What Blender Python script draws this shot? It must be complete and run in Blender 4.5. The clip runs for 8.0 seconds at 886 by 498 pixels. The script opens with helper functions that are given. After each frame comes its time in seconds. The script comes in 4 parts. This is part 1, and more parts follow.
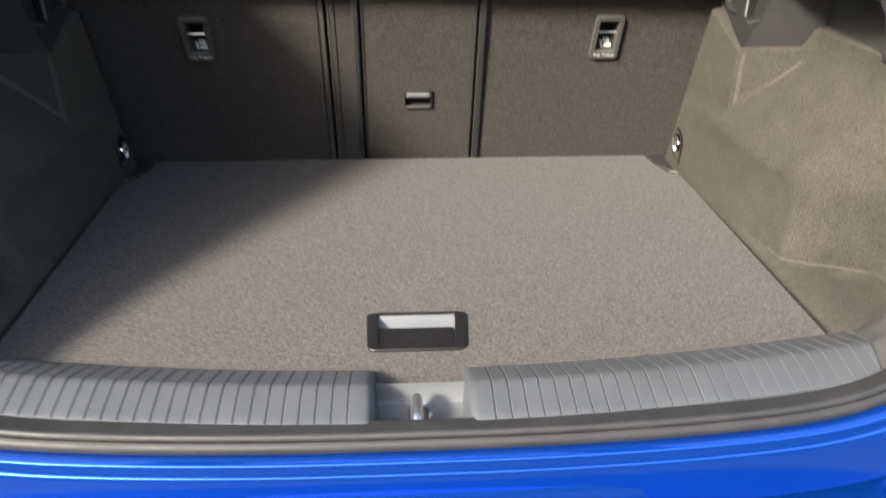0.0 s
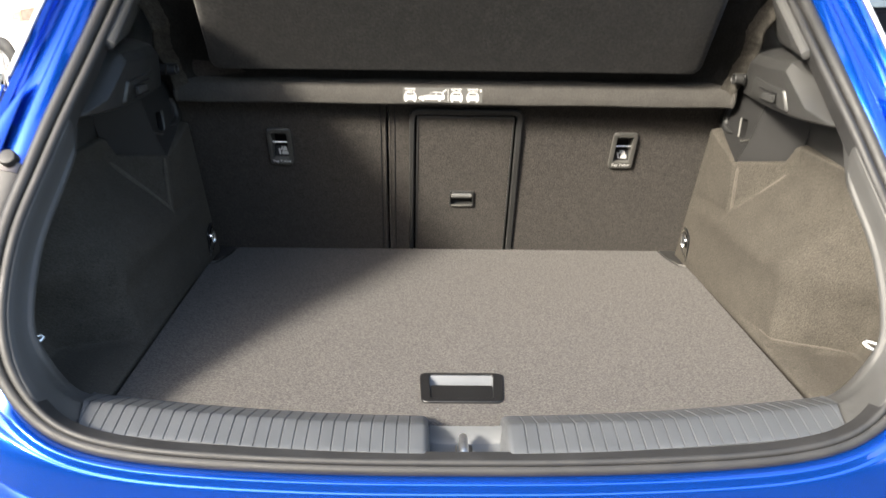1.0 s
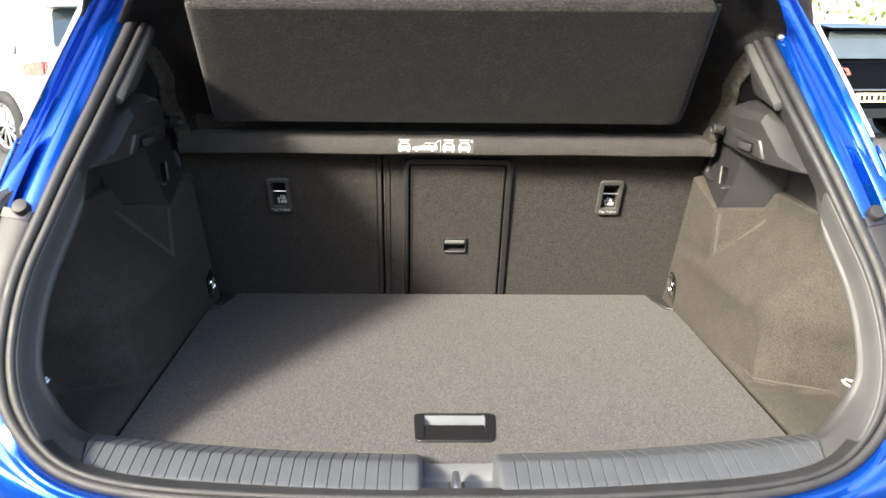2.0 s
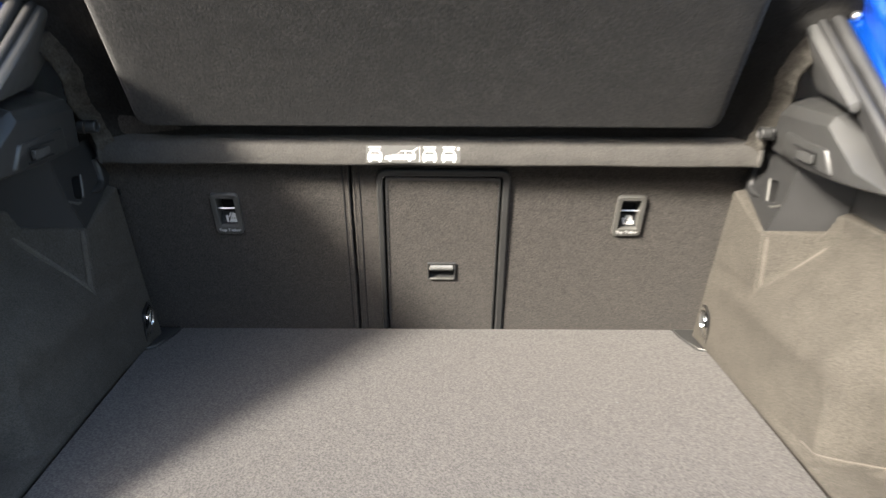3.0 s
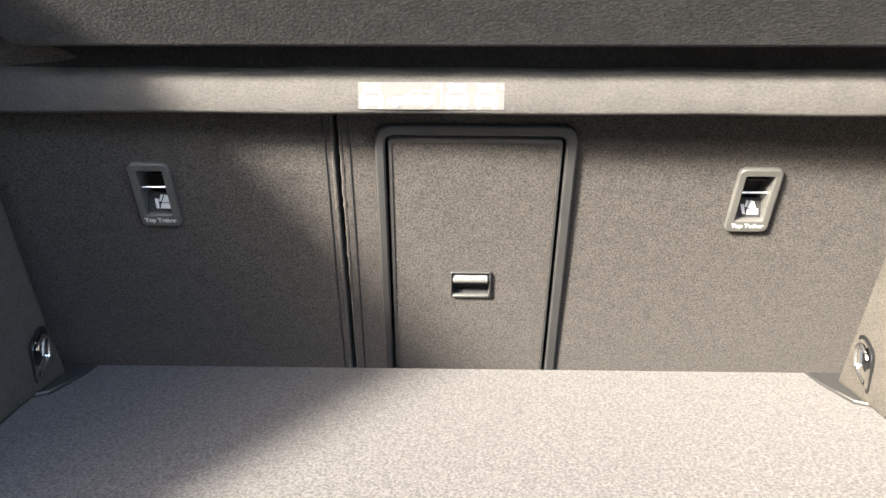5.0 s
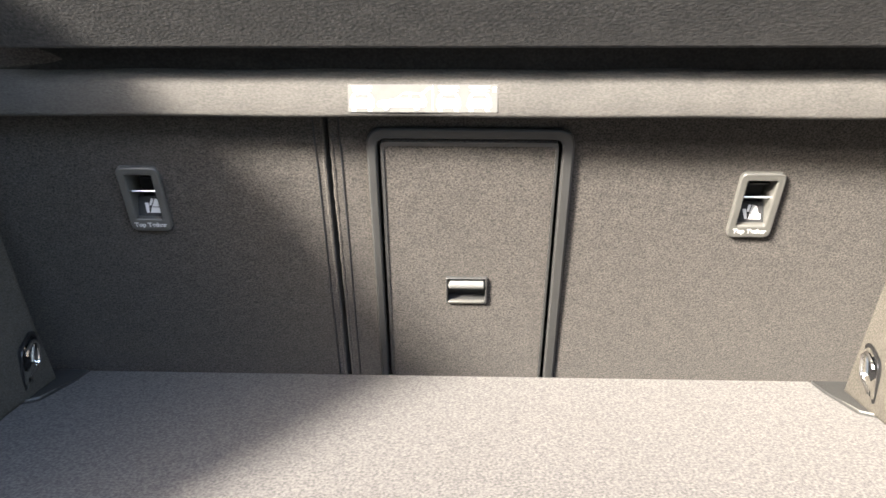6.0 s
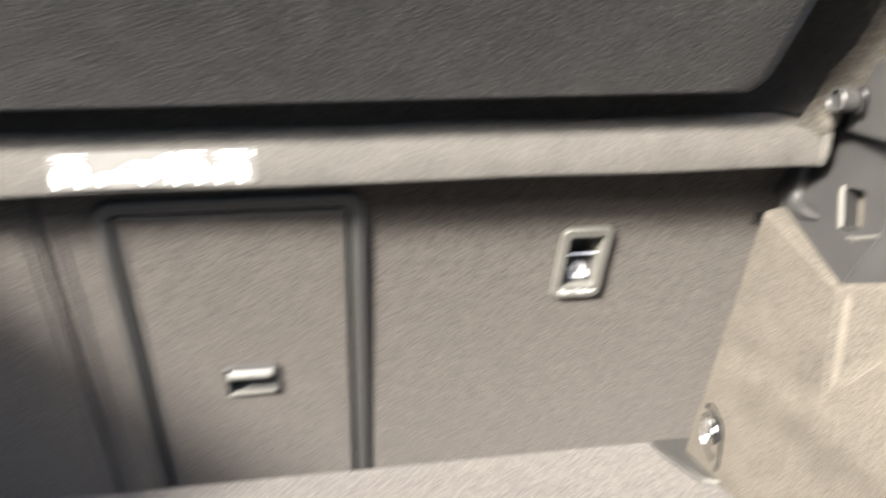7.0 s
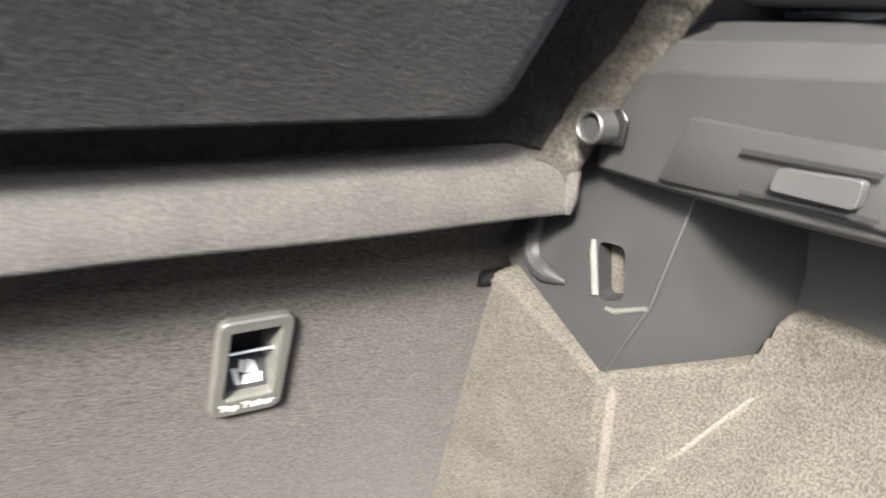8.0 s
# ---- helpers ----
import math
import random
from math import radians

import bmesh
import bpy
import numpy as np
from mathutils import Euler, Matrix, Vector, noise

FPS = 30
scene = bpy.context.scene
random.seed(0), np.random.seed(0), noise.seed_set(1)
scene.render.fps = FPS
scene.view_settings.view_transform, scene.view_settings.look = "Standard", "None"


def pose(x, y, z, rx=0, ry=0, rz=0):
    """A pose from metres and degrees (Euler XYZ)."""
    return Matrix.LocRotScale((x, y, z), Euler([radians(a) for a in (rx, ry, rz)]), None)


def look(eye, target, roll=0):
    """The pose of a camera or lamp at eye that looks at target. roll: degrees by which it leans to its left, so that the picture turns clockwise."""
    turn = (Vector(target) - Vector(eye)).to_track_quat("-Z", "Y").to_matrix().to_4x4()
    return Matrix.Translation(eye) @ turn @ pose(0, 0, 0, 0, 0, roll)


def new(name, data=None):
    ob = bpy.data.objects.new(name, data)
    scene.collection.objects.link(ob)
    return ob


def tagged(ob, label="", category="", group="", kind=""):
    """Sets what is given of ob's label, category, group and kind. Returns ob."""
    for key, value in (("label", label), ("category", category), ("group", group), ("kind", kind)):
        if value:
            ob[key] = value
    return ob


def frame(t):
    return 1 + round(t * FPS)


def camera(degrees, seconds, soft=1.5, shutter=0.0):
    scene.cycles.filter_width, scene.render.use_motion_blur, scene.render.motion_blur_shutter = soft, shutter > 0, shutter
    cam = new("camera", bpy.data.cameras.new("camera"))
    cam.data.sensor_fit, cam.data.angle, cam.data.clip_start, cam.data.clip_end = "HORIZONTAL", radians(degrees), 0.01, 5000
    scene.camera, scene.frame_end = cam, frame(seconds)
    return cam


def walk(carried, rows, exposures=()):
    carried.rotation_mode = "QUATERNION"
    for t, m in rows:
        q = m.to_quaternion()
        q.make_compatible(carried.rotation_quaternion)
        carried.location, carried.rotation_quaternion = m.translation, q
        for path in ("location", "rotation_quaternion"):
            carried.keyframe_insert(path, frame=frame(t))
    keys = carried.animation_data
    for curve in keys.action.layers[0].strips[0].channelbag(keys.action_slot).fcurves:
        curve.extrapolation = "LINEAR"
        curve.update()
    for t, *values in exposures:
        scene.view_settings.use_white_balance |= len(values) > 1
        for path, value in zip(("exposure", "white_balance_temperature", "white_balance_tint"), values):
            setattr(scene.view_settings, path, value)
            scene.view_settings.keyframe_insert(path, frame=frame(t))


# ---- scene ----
cam = camera(58.3, 8.0, shutter=0.6)
PATH = [
    (0, (-0.01, -0.61, 1.294), (0.094, 1.141, 0.333), 0.5),
    (0.5, (-0.033, -0.708, 1.348), (0.037, 1.101, 0.498), 0.8),
    (1, (-0.048, -0.826, 1.364), (-0.007, 1.032, 0.626), 1.0),
    (1.5, (-0.042, -0.893, 1.377), (-0.009, 0.998, 0.726), 1.0),
    (1.7, (-0.044, -0.901, 1.376), (-0.002, 0.999, 0.754), 1.0),
    (2.8, (0.0, -0.644, 1.358), (0.048, 1.256, 0.735), 0.4),
    (3, (0.02, -0.573, 1.348), (0.031, 1.319, 0.7), 0.4),
    (3.5, (0.001, -0.407, 1.303), (-0.013, 1.473, 0.623), 0.5),
    (4, (-0.005, -0.27, 1.233), (-0.012, 1.622, 0.585), 0.2),
    (4.5, (-0.001, -0.188, 1.157), (-0.011, 1.733, 0.599), 0.3),
    (6, (0.022, -0.137, 1.157), (-0.031, 1.784, 0.605), 0.2),
    (6.5, (0.051, -0.087, 1.172), (0.046, 1.822, 0.577), -0.1),
    (7, (0.095, 0.047, 1.206), (0.413, 1.926, 0.6), -0.1),
    (7.2, (0.119, 0.115, 1.228), (0.617, 1.947, 0.599), 0.2),
    (7.4, (0.132, 0.169, 1.221), (0.831, 1.948, 0.634), 1.1),
    (7.5, (0.133, 0.2, 1.218), (0.943, 1.936, 0.641), 2.1),
    (7.8, (0.175, 0.253, 1.201), (1.138, 1.911, 0.632), 2.6),
    (8, (0.196, 0.281, 1.186), (1.231, 1.894, 0.615), 2.9),
]
EXPOSURE = [(0.0, 2.58, 6850, 9), (0.5, 2.68, 6850, 9), (1.5, 2.78, 6900, 8), (3.0, 3.25, 6700, 9), (4.5, 4.05, 6700, 10), (6.5, 4.1, 6700, 10), (7.0, 3.95, 6550, 10), (7.5, 3.74, 6400, 9), (8.0, 3.75, 6250, 9)]
walk(cam, [(t, look(eye, target, roll)) for t, eye, target, roll in PATH], EXPOSURE)

# ---- world and sun ----
SUN_FROM = Vector((-0.085, -0.082, 0.077)).normalized()
world = bpy.data.worlds.new("sky")
scene.world = world
world.use_nodes = True
wn = world.node_tree
sky = wn.nodes.new("ShaderNodeTexSky")
sky.sky_type, sky.sun_disc, sky.dust_density = "NISHITA", False, 2.5
sky.sun_elevation = math.asin(SUN_FROM.z)
sky.sun_rotation = math.atan2(SUN_FROM.x, SUN_FROM.y)
wn.links.new(sky.outputs[0], wn.nodes["Background"].inputs[0])
wn.nodes["Background"].inputs[1].default_value = 0.15
sun = new("sun", bpy.data.lights.new("sun", "SUN"))
sun.data.energy, sun.data.angle, sun.data.color = 2.7, radians(9.0), (1.0, 0.945, 0.86)
sun.matrix_world = look(SUN_FROM * 30, (0, 0, 0.8))


# ---- materials ----
def material(name, colour, rough=0.6, metal=0.0, coat=0.0, grain=0.0, grain_size=0.001, vary=0.0, vary_size=0.1, specular=0.5, second=None,
             speckle=0.0, speckle_size=0.002, sheen=0.0, streak=1.0, random_tint=0.0):
    """A surface: broad variation, fine speckle and fine relief, all in metres."""
    m = bpy.data.materials.new(name)
    m.use_nodes = True
    t = m.node_tree
    b = t.nodes["Principled BSDF"]
    b.inputs["Roughness"].default_value, b.inputs["Metallic"].default_value = rough, metal
    b.inputs["Coat Weight"].default_value, b.inputs["Coat Roughness"].default_value = coat, 0.03
    b.inputs["Specular IOR Level"].default_value = specular
    if sheen:
        b.inputs["Sheen Weight"].default_value, b.inputs["Sheen Roughness"].default_value = sheen, 0.6
    co = t.nodes.new("ShaderNodeTexCoord")

    def noise_at(size, detail, stretch=1.0):
        src = co.outputs["Object"]
        if stretch != 1.0:
            mp = t.nodes.new("ShaderNodeMapping")
            mp.inputs["Scale"].default_value = (1.0, stretch, stretch)
            t.links.new(src, mp.inputs["Vector"])
            src = mp.outputs[0]
        n = t.nodes.new("ShaderNodeTexNoise")
        n.inputs["Scale"].default_value, n.inputs["Detail"].default_value = 1 / size, detail
        t.links.new(src, n.inputs["Vector"])
        return n.outputs["Fac"]

    def spread(fac, low, high, least=0.3, most=0.7):
        r = t.nodes.new("ShaderNodeMapRange")
        r.inputs["From Min"].default_value, r.inputs["From Max"].default_value = least, most
        r.inputs["To Min"].default_value, r.inputs["To Max"].default_value = low, high
        t.links.new(fac, r.inputs["Value"])
        return r.outputs[0]

    base = t.nodes.new("ShaderNodeRGB")
    base.outputs[0].default_value = (*colour, 1)
    out = base.outputs[0]
    if second:
        mix = t.nodes.new("ShaderNodeMix")
        mix.data_type = "RGBA"
        mix.inputs["B"].default_value = (*second, 1)
        t.links.new(out, mix.inputs["A"])
        t.links.new(spread(noise_at(vary_size, 4), 0, 1), mix.inputs["Factor"])
        out = mix.outputs["Result"]
    for amount, size, detail, st, reach in ((vary, vary_size, 3, 1.0, 0.2), (speckle, speckle_size, 2, streak, 0.17)):
        if amount:
            mul = t.nodes.new("ShaderNodeMix")
            mul.data_type, mul.blend_type = "RGBA", "MULTIPLY"
            mul.inputs["Factor"].default_value = 1
            t.links.new(out, mul.inputs["A"])
            t.links.new(spread(noise_at(size, detail, st), 1 - amount, 1 + amount, 0.5 - reach, 0.5 + reach), mul.inputs["B"])
            out = mul.outputs["Result"]
    if random_tint:
        info = t.nodes.new("ShaderNodeNewGeometry")
        mul = t.nodes.new("ShaderNodeMix")
        mul.data_type, mul.blend_type = "RGBA", "MULTIPLY"
        mul.inputs["Factor"].default_value = 1
        r = t.nodes.new("ShaderNodeMapRange")
        r.inputs["To Min"].default_value, r.inputs["To Max"].default_value = 1 - random_tint, 1 + random_tint
        t.links.new(info.outputs["Random Per Island"], r.inputs["Value"])
        t.links.new(out, mul.inputs["A"])
        t.links.new(r.outputs[0], mul.inputs["B"])
        out = mul.outputs["Result"]
    t.links.new(out, b.inputs["Base Color"])
    if grain:
        bump = t.nodes.new("ShaderNodeBump")
        bump.inputs["Strength"].default_value, bump.inputs["Distance"].default_value = grain, grain_size
        t.links.new(noise_at(grain_size * 2, 3, streak), bump.inputs["Height"])
        t.links.new(bump.outputs[0], b.inputs["Normal"])
        t.links.new(spread(noise_at(vary_size, 2), rough * 0.88, min(1, rough * 1.12)), b.inputs["Roughness"])
    return m


def glass(name, tint=(0.9, 0.95, 0.95), rough=0.0):
    m = bpy.data.materials.new(name)
    m.use_nodes = True
    b = m.node_tree.nodes["Principled BSDF"]
    b.inputs["Transmission Weight"].default_value, b.inputs["Roughness"].default_value = 1, rough
    b.inputs["Base Color"].default_value = (*tint, 1)
    return m


FLOOR_CARPET = material("floor_carpet", (0.037, 0.0338, 0.031), 0.95, grain=0.35, grain_size=0.0013, vary=0.1, vary_size=0.013, specular=0.1,
                        speckle=0.55, speckle_size=0.0029, sheen=0.1)
SEAT_CARPET = material("seat_carpet", (0.0305, 0.0266, 0.0228), 0.95, grain=0.4, grain_size=0.0013, vary=0.15, vary_size=0.015, specular=0.1,
                       speckle=0.62, speckle_size=0.0019, sheen=0.08)
TRIM_CARPET = material("trim_carpet", (0.0395, 0.036, 0.0307), 0.95, grain=0.5, grain_size=0.0011, vary=0.12, vary_size=0.03, specular=0.1,
                       speckle=0.34, speckle_size=0.0017)
# Paler copy of the trim carpet that paints in sunlit edges.
LIT_WELT_FELT = material("welt_felt", (0.060, 0.0545, 0.0465), 0.95, grain=0.4, grain_size=0.0009, vary=0.1, vary_size=0.03, specular=0.1, speckle=0.24, speckle_size=0.0016)
SHELF_FELT = material("shelf_felt", (0.0145, 0.0138, 0.0128), 0.97, grain=0.35, grain_size=0.0016, vary=0.3, vary_size=0.03, specular=0.08,
                      speckle=0.6, speckle_size=0.005, streak=1.5, sheen=0.1)
# Darker than the lip's felt; puts the trough's shade into the colour.
SHADED_BORDER_FELT = material("shelf_border_felt", (0.016, 0.0155, 0.0147), 0.97, grain=0.6, grain_size=0.002, vary=0.15, vary_size=0.03, specular=0.06,
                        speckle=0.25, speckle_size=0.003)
LEDGE_FELT = material("ledge_felt", (0.0455, 0.0432, 0.0397), 0.9, grain=0.35, grain_size=0.002, vary=0.12, vary_size=0.025, specular=0.15,
                      speckle=0.18, speckle_size=0.003, streak=2.0)
RIM_FELT = material("rim_felt", (0.043, 0.0398, 0.0345), 0.95, grain=0.5, grain_size=0.0016, vary=0.25, vary_size=0.015, specular=0.1,
                    speckle=0.32, speckle_size=0.003)
GREY_PLASTIC = material("grey_plastic", (0.081, 0.086, 0.092), 0.5, grain=0.25, grain_size=0.0006, vary=0.05, vary_size=0.05, specular=0.45)
SILL_PLASTIC = material("sill_plastic", (0.051, 0.0545, 0.0585), 0.48, grain=0.25, grain_size=0.0006, vary=0.05, vary_size=0.05, specular=0.45)
SHELL_PLASTIC = material("shell_plastic", (0.027, 0.027, 0.0265), 0.4, grain=0.25, grain_size=0.0006, vary=0.06, vary_size=0.05, specular=0.4)
DARK_PLASTIC = material("dark_plastic", (0.026, 0.026, 0.0255), 0.42, grain=0.25, grain_size=0.0006, vary=0.06, vary_size=0.05, specular=0.35)
BRACKET_PLASTIC = material("bracket_plastic", (0.015, 0.015, 0.015), 0.5, grain=0.25, grain_size=0.0006, vary=0.06, vary_size=0.05, specular=0.35)
TRIM_PLASTIC = material("trim_plastic", (0.042, 0.042, 0.041), 0.55, grain=0.25, grain_size=0.0006, vary=0.06, vary_size=0.05, specular=0.35)
BLACK_PLASTIC = material("black_plastic", (0.007, 0.007, 0.0073), 0.38, grain=0.2, grain_size=0.0006, vary=0.06, vary_size=0.05)
BEZEL_PLASTIC = material("bezel_plastic", (0.052, 0.051, 0.046), 0.5, grain=0.2, grain_size=0.0005, vary=0.05, vary_size=0.03)
GLOSS_BLACK = material("gloss_black", (0.006, 0.006, 0.0063), 0.12, vary=0.1, vary_size=0.02)
SATIN_GREY = material("satin_grey", (0.09, 0.09, 0.086), 0.3, vary=0.06, vary_size=0.02)
# Near-black that puts the shade of openings into colour; also tab and stitching.
SHADE_BLACK = material("dark_cavity", (0.004, 0.004, 0.0045), 0.8, vary=0.2, vary_size=0.02)
RUBBER = material("rubber", (0.0130, 0.0128, 0.0127), 0.62, grain=0.15, grain_size=0.001, vary=0.12, vary_size=0.03)
CHROME = material("chrome", (0.75, 0.75, 0.74), 0.12, metal=1.0, vary=0.08, vary_size=0.01)
STEEL = material("bright_steel", (0.66, 0.66, 0.65), 0.36, metal=1.0, vary=0.1, vary_size=0.01)
BLUE = material("blue_paint", (0.0006, 0.067, 0.43), 0.24, metal=0.8, coat=1.0, vary=0.03, vary_size=0.2, speckle=0.06, speckle_size=0.0008)
WHITE_PAINT = material("white_paint", (0.8, 0.8, 0.8), 0.3, coat=1.0, vary=0.02, vary_size=0.4)
WHITE_PRINT = material("white_print", (0.37, 0.37, 0.36), 0.5, vary=0.03, vary_size=0.01)
LABEL_FILM = material("label_film", (0.068, 0.067, 0.064), 0.7, specular=0.2, vary=0.05, vary_size=0.01)
BLACK_PAINT = material("black_paint", (0.0015, 0.0015, 0.002), 0.3, coat=0.0, specular=0.06, vary=0.05, vary_size=0.3)
LAMP_RED = material("lamp_red", (0.55, 0.1, 0.085), 0.15, coat=1.0, vary=0.2, vary_size=0.05)
LAMP_AMBER = material("lamp_amber", (0.8, 0.36, 0.14), 0.15, coat=1.0, vary=0.15, vary_size=0.05)
HOUSING = material("lamp_housing", (0.0215, 0.0212, 0.0215), 0.5, grain=0.1, grain_size=0.0008, vary=0.12, vary_size=0.06, specular=0.3)
LAMP_SMOKE = material("lamp_smoke", (0.012, 0.009, 0.010), 0.2, coat=0.3, vary=0.2, vary_size=0.04)
PLATE = material("plate_yellow", (0.8, 0.72, 0.4), 0.4, vary=0.03, vary_size=0.05)
TYRE = material("tyre_rubber", (0.007, 0.007, 0.007), 0.8, grain=0.4, grain_size=0.004, vary=0.15, vary_size=0.1)
ALLOY = material("alloy", (0.6, 0.6, 0.61), 0.3, metal=0.9, vary=0.06, vary_size=0.05)
CAR_GLASS = material("tinted_glass", (0.05, 0.06, 0.06), 0.03, coat=1.0, vary=0.1, vary_size=0.5, specular=0.9)
CLEAR = glass("clear_glass")
HEADLINER = material("headliner_cloth", (0.5, 0.49, 0.46), 0.95, grain=0.3, grain_size=0.002, vary=0.05, vary_size=0.1)
ASPHALT = material("asphalt", (0.045, 0.0442, 0.0428), 0.9, grain=0.8, grain_size=0.008, vary=0.2, vary_size=0.8, speckle=0.35, speckle_size=0.012)
LEAVES = material("hedge_leaves", (0.09, 0.13, 0.03), 0.55, vary=0.3, vary_size=0.5, random_tint=0.5)
CONCRETE = material("pale_concrete", (0.55, 0.54, 0.5), 0.85, grain=0.4, grain_size=0.006, vary=0.08, vary_size=0.4)

DULL_RENDER = material("dull_render", (0.13, 0.12, 0.105), 0.9, grain=0.4, grain_size=0.006, vary=0.15, vary_size=0.6)


# ---- mesh helpers ----
def make(name, verts, faces, mat, parent=None, label="", smooth=35, solid=0.0, bevel=0.0, segments=2, offset=-1.0):
    """One mesh object from points and faces, its edges sharp past an angle."""
    me = bpy.data.meshes.new(name)
    me.from_pydata([tuple(v) for v in verts], [], [tuple(f) for f in faces])
    bm = bmesh.new()
    bm.from_mesh(me)
    bmesh.ops.remove_doubles(bm, verts=bm.verts, dist=1e-6)
    bmesh.ops.recalc_face_normals(bm, faces=bm.faces)
    bm.to_mesh(me)
    bm.free()
    if smooth:
        me.polygons.foreach_set("use_smooth", [True] * len(me.polygons))
        me.set_sharp_from_angle(angle=radians(smooth))
    me.materials.append(mat)
    ob = new(name, me)
    if parent:
        ob.parent = parent
    if label:
        ob["label"] = label
    if solid:
        mod = ob.modifiers.new("thickness", "SOLIDIFY")
        mod.thickness, mod.offset = solid, offset
    if bevel:
        mod = ob.modifiers.new("rounding", "BEVEL")
        mod.width, mod.segments, mod.limit_method, mod.angle_limit = bevel, segments, "ANGLE", radians(30)
    return ob


def thing(name, label, category, at=(0, 0, 0), group="", kind=""):
    e = new(name)
    e.location = at
    e.empty_display_size = 0.05
    return tagged(e, label, category, group, kind)


def loft(sections, closed=False, caps=False):
    """Faces across sections of equally many points."""
    n = len(sections[0])
    v = [p for s in sections for p in s]
    f = []
    for i in range(len(sections) - 1):
        for j in range(n if closed else n - 1):
            k = (j + 1) % n
            f.append((i * n + j, i * n + k, (i + 1) * n + k, (i + 1) * n + j))
    if caps:
        f += [tuple(range(n))[::-1], tuple((len(sections) - 1) * n + j for j in range(n))]
    return v, f


def prism(poly, lift, place=None):
    """A flat outline (u, v) raised by lift along w; place turns (u, v, w) into the world."""
    place = place or (lambda u, v, w: (u, v, w))
    n = len(poly)
    v = [place(a, b, 0) for a, b in poly] + [place(a, b, lift) for a, b in poly]
    f = [tuple(range(n))[::-1], tuple(range(n, 2 * n))] + [(i, (i + 1) % n, n + (i + 1) % n, n + i) for i in range(n)]
    return v, f


def ring(outer, inner, lift, place, inner_drop=0.0):
    """A flat frame between two outlines of equally many points, raised by lift."""
    n = len(outer)
    v = [place(a, b, 0) for a, b in outer] + [place(a, b, lift) for a, b in outer]
    v += [place(a, b, lift) for a, b in inner] + [place(a, b, -inner_drop) for a, b in inner]
    f = []
    for i in range(n):
        k = (i + 1) % n
        f += [(i, k, n + k, n + i), (n + i, n + k, 2 * n + k, 2 * n + i), (2 * n + i, 2 * n + k, 3 * n + k, 3 * n + i)]
    return v, f


def rounded(corners, r, seg=5):
    """An outline with its corners rounded off."""
    out, n = [], len(corners)
    for i in range(n):
        p, a, b = Vector(corners[i]), Vector(corners[i - 1]), Vector(corners[(i + 1) % n])
        da, db = (a - p).normalized(), (b - p).normalized()
        rr = min(r, (a - p).length * 0.45, (b - p).length * 0.45)
        s, e = p + da * rr, p + db * rr
        for k in range(seg + 1):
            t = k / seg
            out.append(tuple(s * (1 - t) ** 2 + p * 2 * t * (1 - t) + e * t * t))
    return out


def box(x0, x1, y0, y1, z0, z1):
    return prism([(x0, y0), (x1, y0), (x1, y1), (x0, y1)], z1 - z0, lambda u, v, w: (u, v, z0 + w))


def joined(*meshes):
    v, f = [], []
    for mv, mf in meshes:
        f += [tuple(i + len(v) for i in face) for face in mf]
        v += list(mv)
    return v, f


def pipe(points, r, sides=10, caps=True):
    """A round bar along points; r is one radius or one for each point."""
    pts = [Vector(p) for p in points]
    secs, up = [], None
    for i, p in enumerate(pts):
        t = (pts[min(i + 1, len(pts) - 1)] - pts[max(i - 1, 0)]).normalized()
        if up is None:
            up = t.orthogonal().normalized()
        up = (up - t * up.dot(t)).normalized()
        side = t.cross(up)
        rr = r[i] if isinstance(r, (list, tuple)) else r
        secs.append([p + (up * math.cos(a) + side * math.sin(a)) * rr for a in np.linspace(0, 2 * math.pi, sides, endpoint=False)])
    return loft(secs, True, caps)


def smoothstep(x):
    x = max(0.0, min(1.0, x))
    return x * x * (3 - 2 * x)


def spline(points, count):
    """Catmull-Rom through points, at even steps."""
    p = [Vector(q) for q in points]
    p = [2 * p[0] - p[1]] + p + [2 * p[-1] - p[-2]]
    fine = []
    for i in range(1, len(p) - 2):
        for k in range(24):
            t = k / 24
            a, b, c, d = p[i - 1], p[i], p[i + 1], p[i + 2]
            fine.append(0.5 * ((2 * b) + (c - a) * t + (2 * a - 5 * b + 4 * c - d) * t * t + (3 * b - a - 3 * c + d) * t ** 3))
    fine.append(p[-2])
    length = np.concatenate([[0], np.cumsum([(fine[i + 1] - fine[i]).length for i in range(len(fine) - 1)])])
    return [Vector([float(np.interp(s, length, [q[n] for q in fine])) for n in range(3)]) for s in np.linspace(0, length[-1], count)]


# ---- the ground and the distance ----
SLOPE = -0.046  # the yard falls gently away ahead of the car


def yard(y):
    return SLOPE * max(-40.0, min(60.0, y))


ys = [-400, -40, 0, 10, 20, 40, 60, 400]
gv, gf = loft([[(-400, y, yard(y)), (0, y, yard(y)), (400, y, yard(y))] for y in ys])
tagged(make("ground", gv, gf, ASPHALT), "pale grey asphalt of the car yard", "ground", kind="structure")


# ---- the blue car: aperture ----
def lean(z):
    """How far forward the rear opening lies at a height."""
    return float(np.interp(z, [0.5, 0.74, 0.8, 0.9, 1.0, 1.1, 1.2, 1.3, 1.45, 1.6], [-0.02, 0.0, 0.04, 0.1, 0.175, 0.26, 0.36, 0.50, 0.675, 0.87]))


